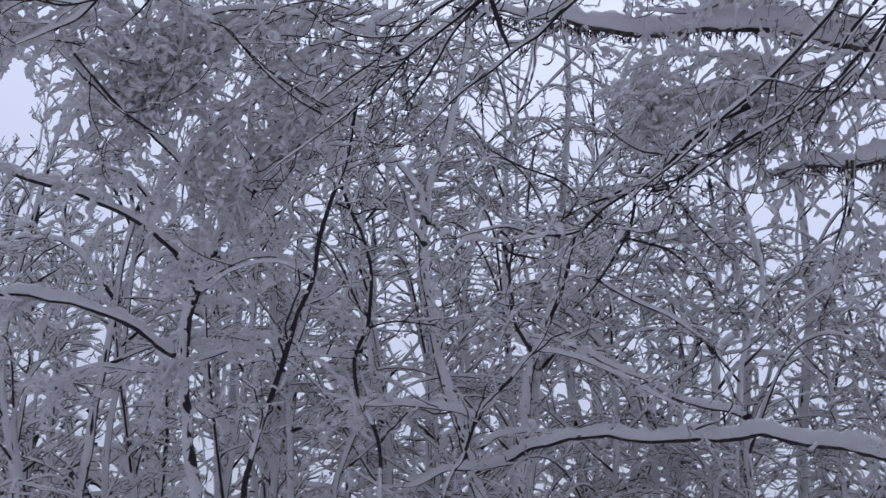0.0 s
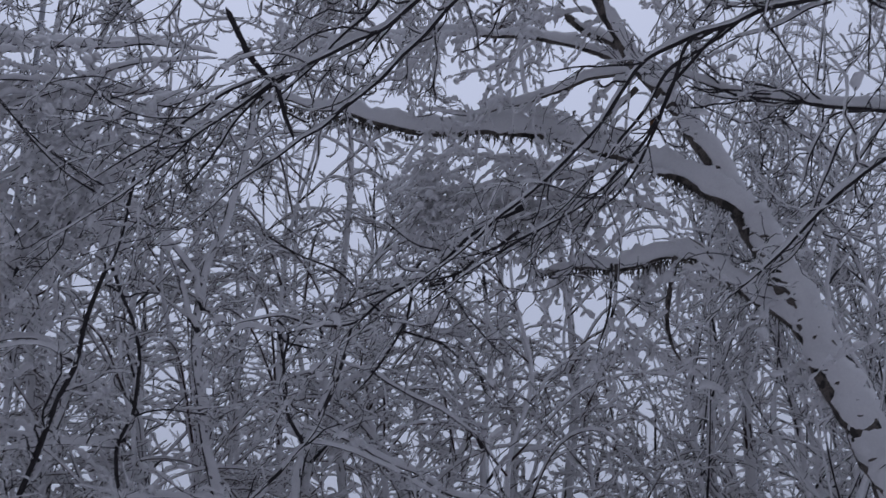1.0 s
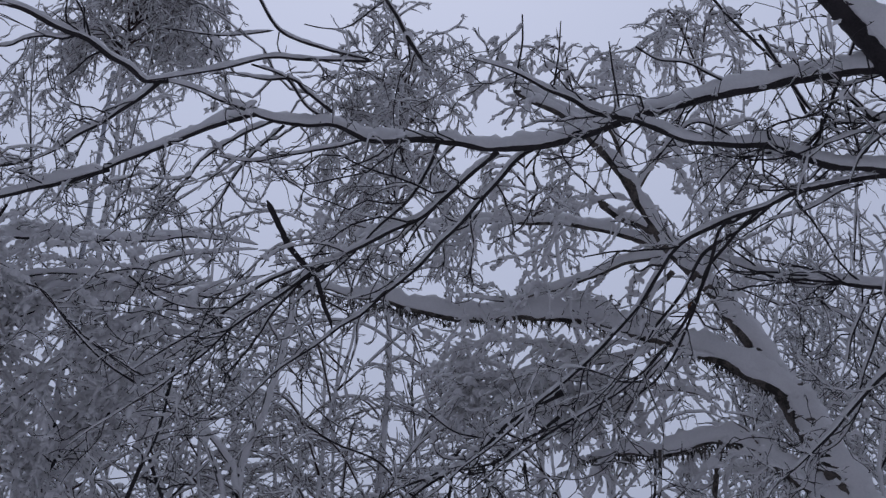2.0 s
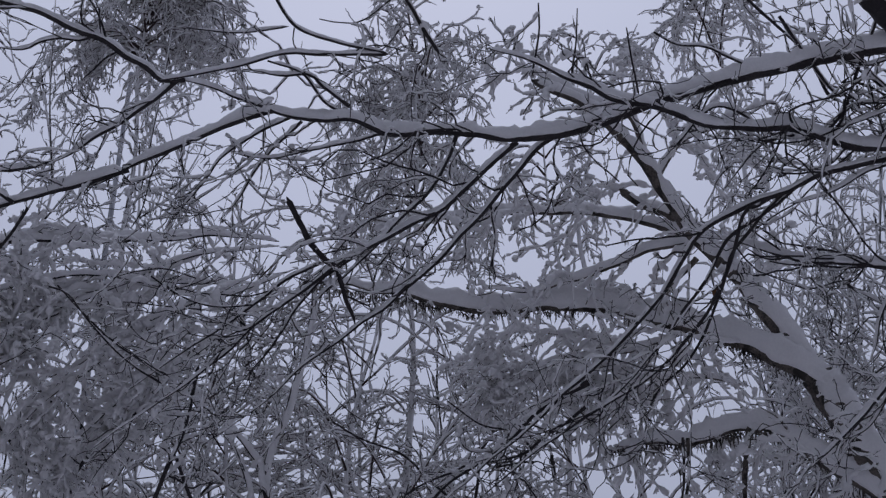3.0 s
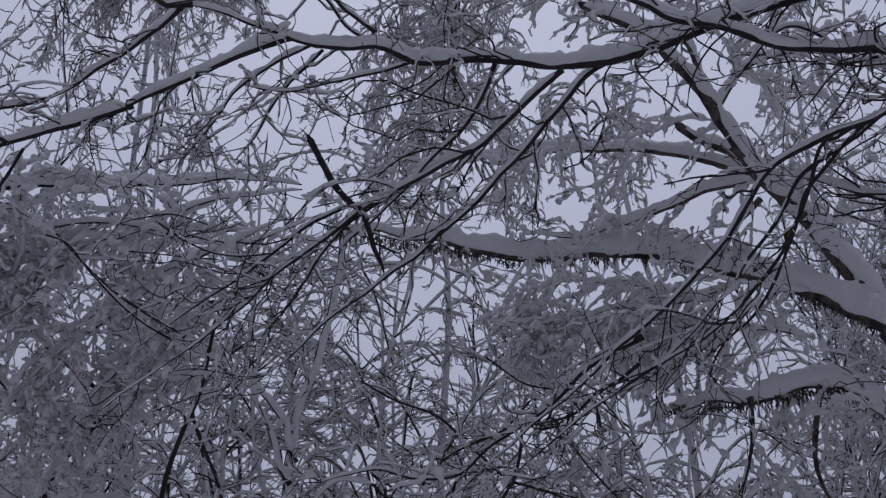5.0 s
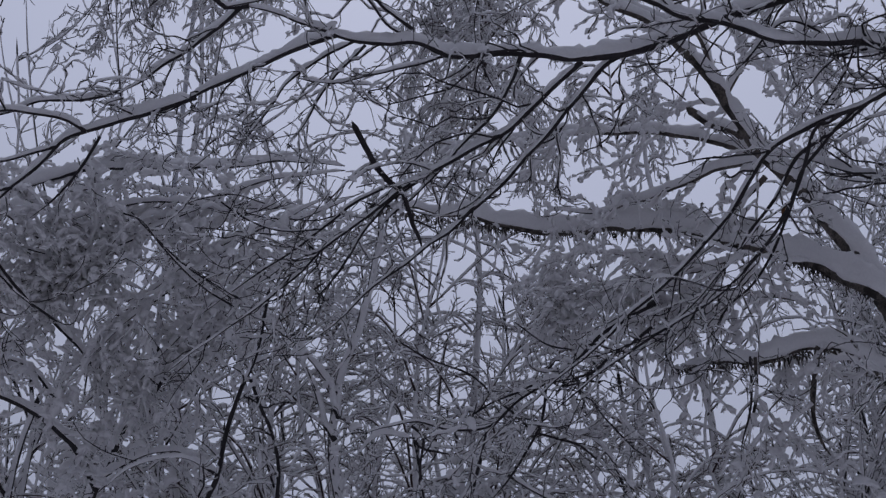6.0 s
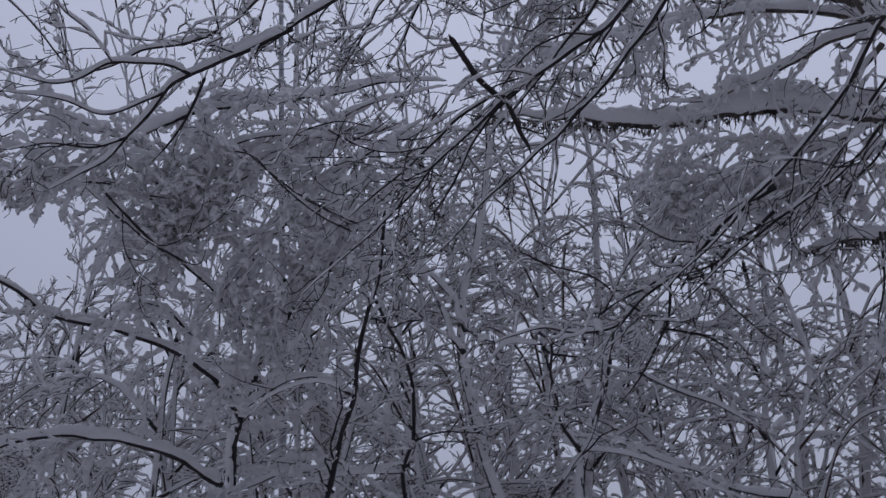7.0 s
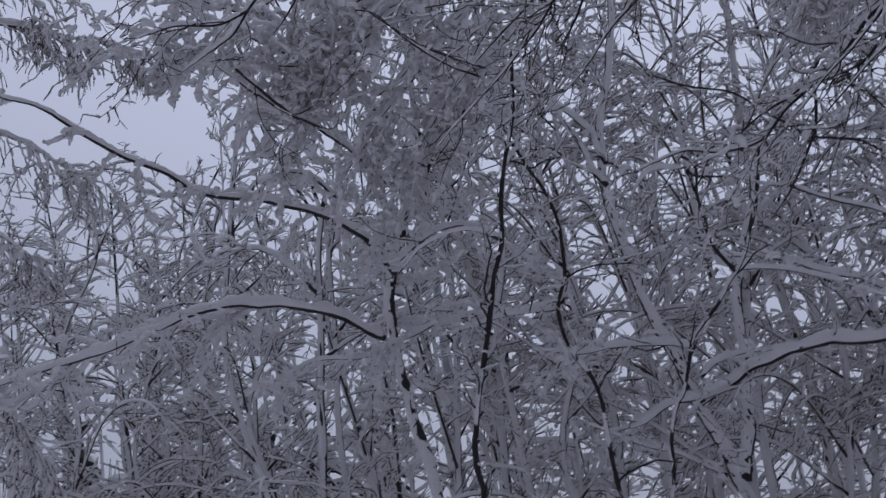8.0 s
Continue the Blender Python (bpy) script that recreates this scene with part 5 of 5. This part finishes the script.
def far_spruces(places):
    """Young spruces standing close at the end of the wood: whorls of hanging needle boughs with snow on top."""
    green = surface("spruce_needles", (0.012, 0.017, 0.016), (0.03, 0.042, 0.036), 0.85, 3, 0.5, 60)
    needles, snow = [], []
    for x, y, h in places:
        n = 64
        z = h * (0.04 + 0.94 * rng.random(n))
        a = rng.uniform(0, 2 * np.pi, n)
        ln = (0.28 * (h - z) + 0.15) * rng.uniform(0.7, 1.15, n)
        out = np.stack([np.cos(a), np.sin(a), np.zeros(n)], 1)
        u = np.linspace(0, 1, 4)[None, :, None]
        root = np.stack([np.full(n, x), np.full(n, y), z], 1)[:, None]
        p = root + out[:, None] * ln[:, None, None] * u - UP * (ln[:, None, None] * (0.55 * u ** 1.5 - 0.12 * u)) + rng.normal(0, 0.03, (n, 4, 3))
        fat = (0.15 + 0.07 * ln)[:, None] * np.array([[0.5, 1.0, 0.8, 0.2]])
        needles.append(tube_arrays(p, fat, fat * 0.6, 5, None, rng.normal(0, 0.25, (n, 4, 5))))
        top = rng.random(n) < 0.75
        snow.append(tube_arrays(p[top], fat[top] * 0.8, fat[top] * 0.4, 5, fat[top] * 0.4, rng.normal(0, 0.3, (top.sum(), 4, 5))))
        z = np.linspace(-0.1, h, 4)
        stem = np.stack([np.full(4, x), np.full(4, y), z], 1)[None]
        r = np.array([[0.09, 0.06, 0.035, 0.01]])
        needles.append(tube_arrays(stem, r, r, 5))
    ob = tagged(new("spruce_wood", mesh_from("spruce_wood", needles, green)), "dark green spruce wood far behind the bare trees", "wood", kind="stuff")
    part("snow_cover", mesh_from("snow_cover", snow, SNOW), ob, "snow on the spruce boughs", "stuff")


spruces = []
for j in range(64):
    a, d = radians(-44 + 100 * (j + rng.random()) / 64), rng.uniform(22, 29)
    if radians(-14) < a < radians(29):
        continue
    spruces.append((d * math.sin(a), d * math.cos(a), 1.6 + d * math.tan(radians(8.5 + rng.uniform(-2, 2.5)))))
far_spruces(spruces)
# unseen stems added behind the camera to cut the light from that side
around = []
for j in range(34):
    a, d = radians(72 + 238 * (j + rng.random()) / 34), rng.uniform(5, 14)
    around.append((d * math.sin(a), d * math.cos(a), rng.uniform(6, 10)))
far_wood("shading_wood", "unseen snow-covered wood added behind the camera to block light", around, (3.5, 2, 0), ((0.8, 2.0), (0.4, 0.9), (0.1, 0.2)), 0.06)


# ---- small things ----
def dry_leaf():
    """A withered leaf that hangs from a twig of the alder, folded along its midrib."""
    rows, k = [], 9
    for j in range(k):
        u = j / (k - 1)
        half = 0.02 * math.sin(math.pi * min(1, u ** 0.8)) + 0.0008
        curl = 0.012 * math.sin(u * 2.6)
        rows.append([(-half, 0.006 + curl, -0.085 * u), (0, curl, -0.085 * u), (half, 0.008 + curl, -0.085 * u - 0.004 * (j % 2))])
    bm = bmesh.new()
    vs = [[bm.verts.new(p) for p in r] for r in rows]
    for a, b in zip(vs, vs[1:]):
        for i in range(2):
            bm.faces.new((a[i], a[i + 1], b[i + 1], b[i]))
    bmesh.ops.solidify(bm, geom=bm.faces[:], thickness=0.0012)
    me = bpy.data.meshes.new("leaf")
    bm.to_mesh(me)
    bm.free()
    me.materials.append(surface("dry_leaf", (0.1, 0.035, 0.012), (0.24, 0.1, 0.035), 0.6, 40, 0.5, 200))
    ob = part("leaf", me, alder["ob"], "curled rust-brown dry leaf left on a twig")
    ob.location = Vector((2.235, 4.957, 4.5)) - Vector(alder["at"])
    ob.rotation_euler = (0.2, 0.15, 0.5)


def slim_pole():
    """A thin pale mast behind the trees."""
    z = np.linspace(-0.2, 11.6, 24)
    p = np.stack([np.zeros_like(z), np.zeros_like(z), z], 1)[None]
    r = np.interp(z, [0, 11.6], [0.055, 0.028])[None]
    grey = surface("weathered_paint", (0.42, 0.43, 0.47), (0.55, 0.56, 0.6), 0.6, 4, 0.2, 60)
    ob = new("pole")
    ob.location = (-2.32, 12.1, 0)
    ob.rotation_euler = (0.0, 0.01, 0)
    tagged(ob, "slim pale grey pole standing behind the trees", "pole")
    part("mast", mesh_from("mast", [tube_arrays(p, r, r, 12)], grey), ob)
    knob = np.array([[[0, 0, 11.58], [0, 0, 11.62], [0, 0, 11.68], [0, 0, 11.7]]], float)
    part("cap", mesh_from("cap", [tube_arrays(knob, np.array([[0.03, 0.04, 0.035, 0.004]]), np.array([[0.03, 0.04, 0.035, 0.004]]), 12)], grey), ob, "rounded cap of the mast")


dry_leaf()
slim_pole()
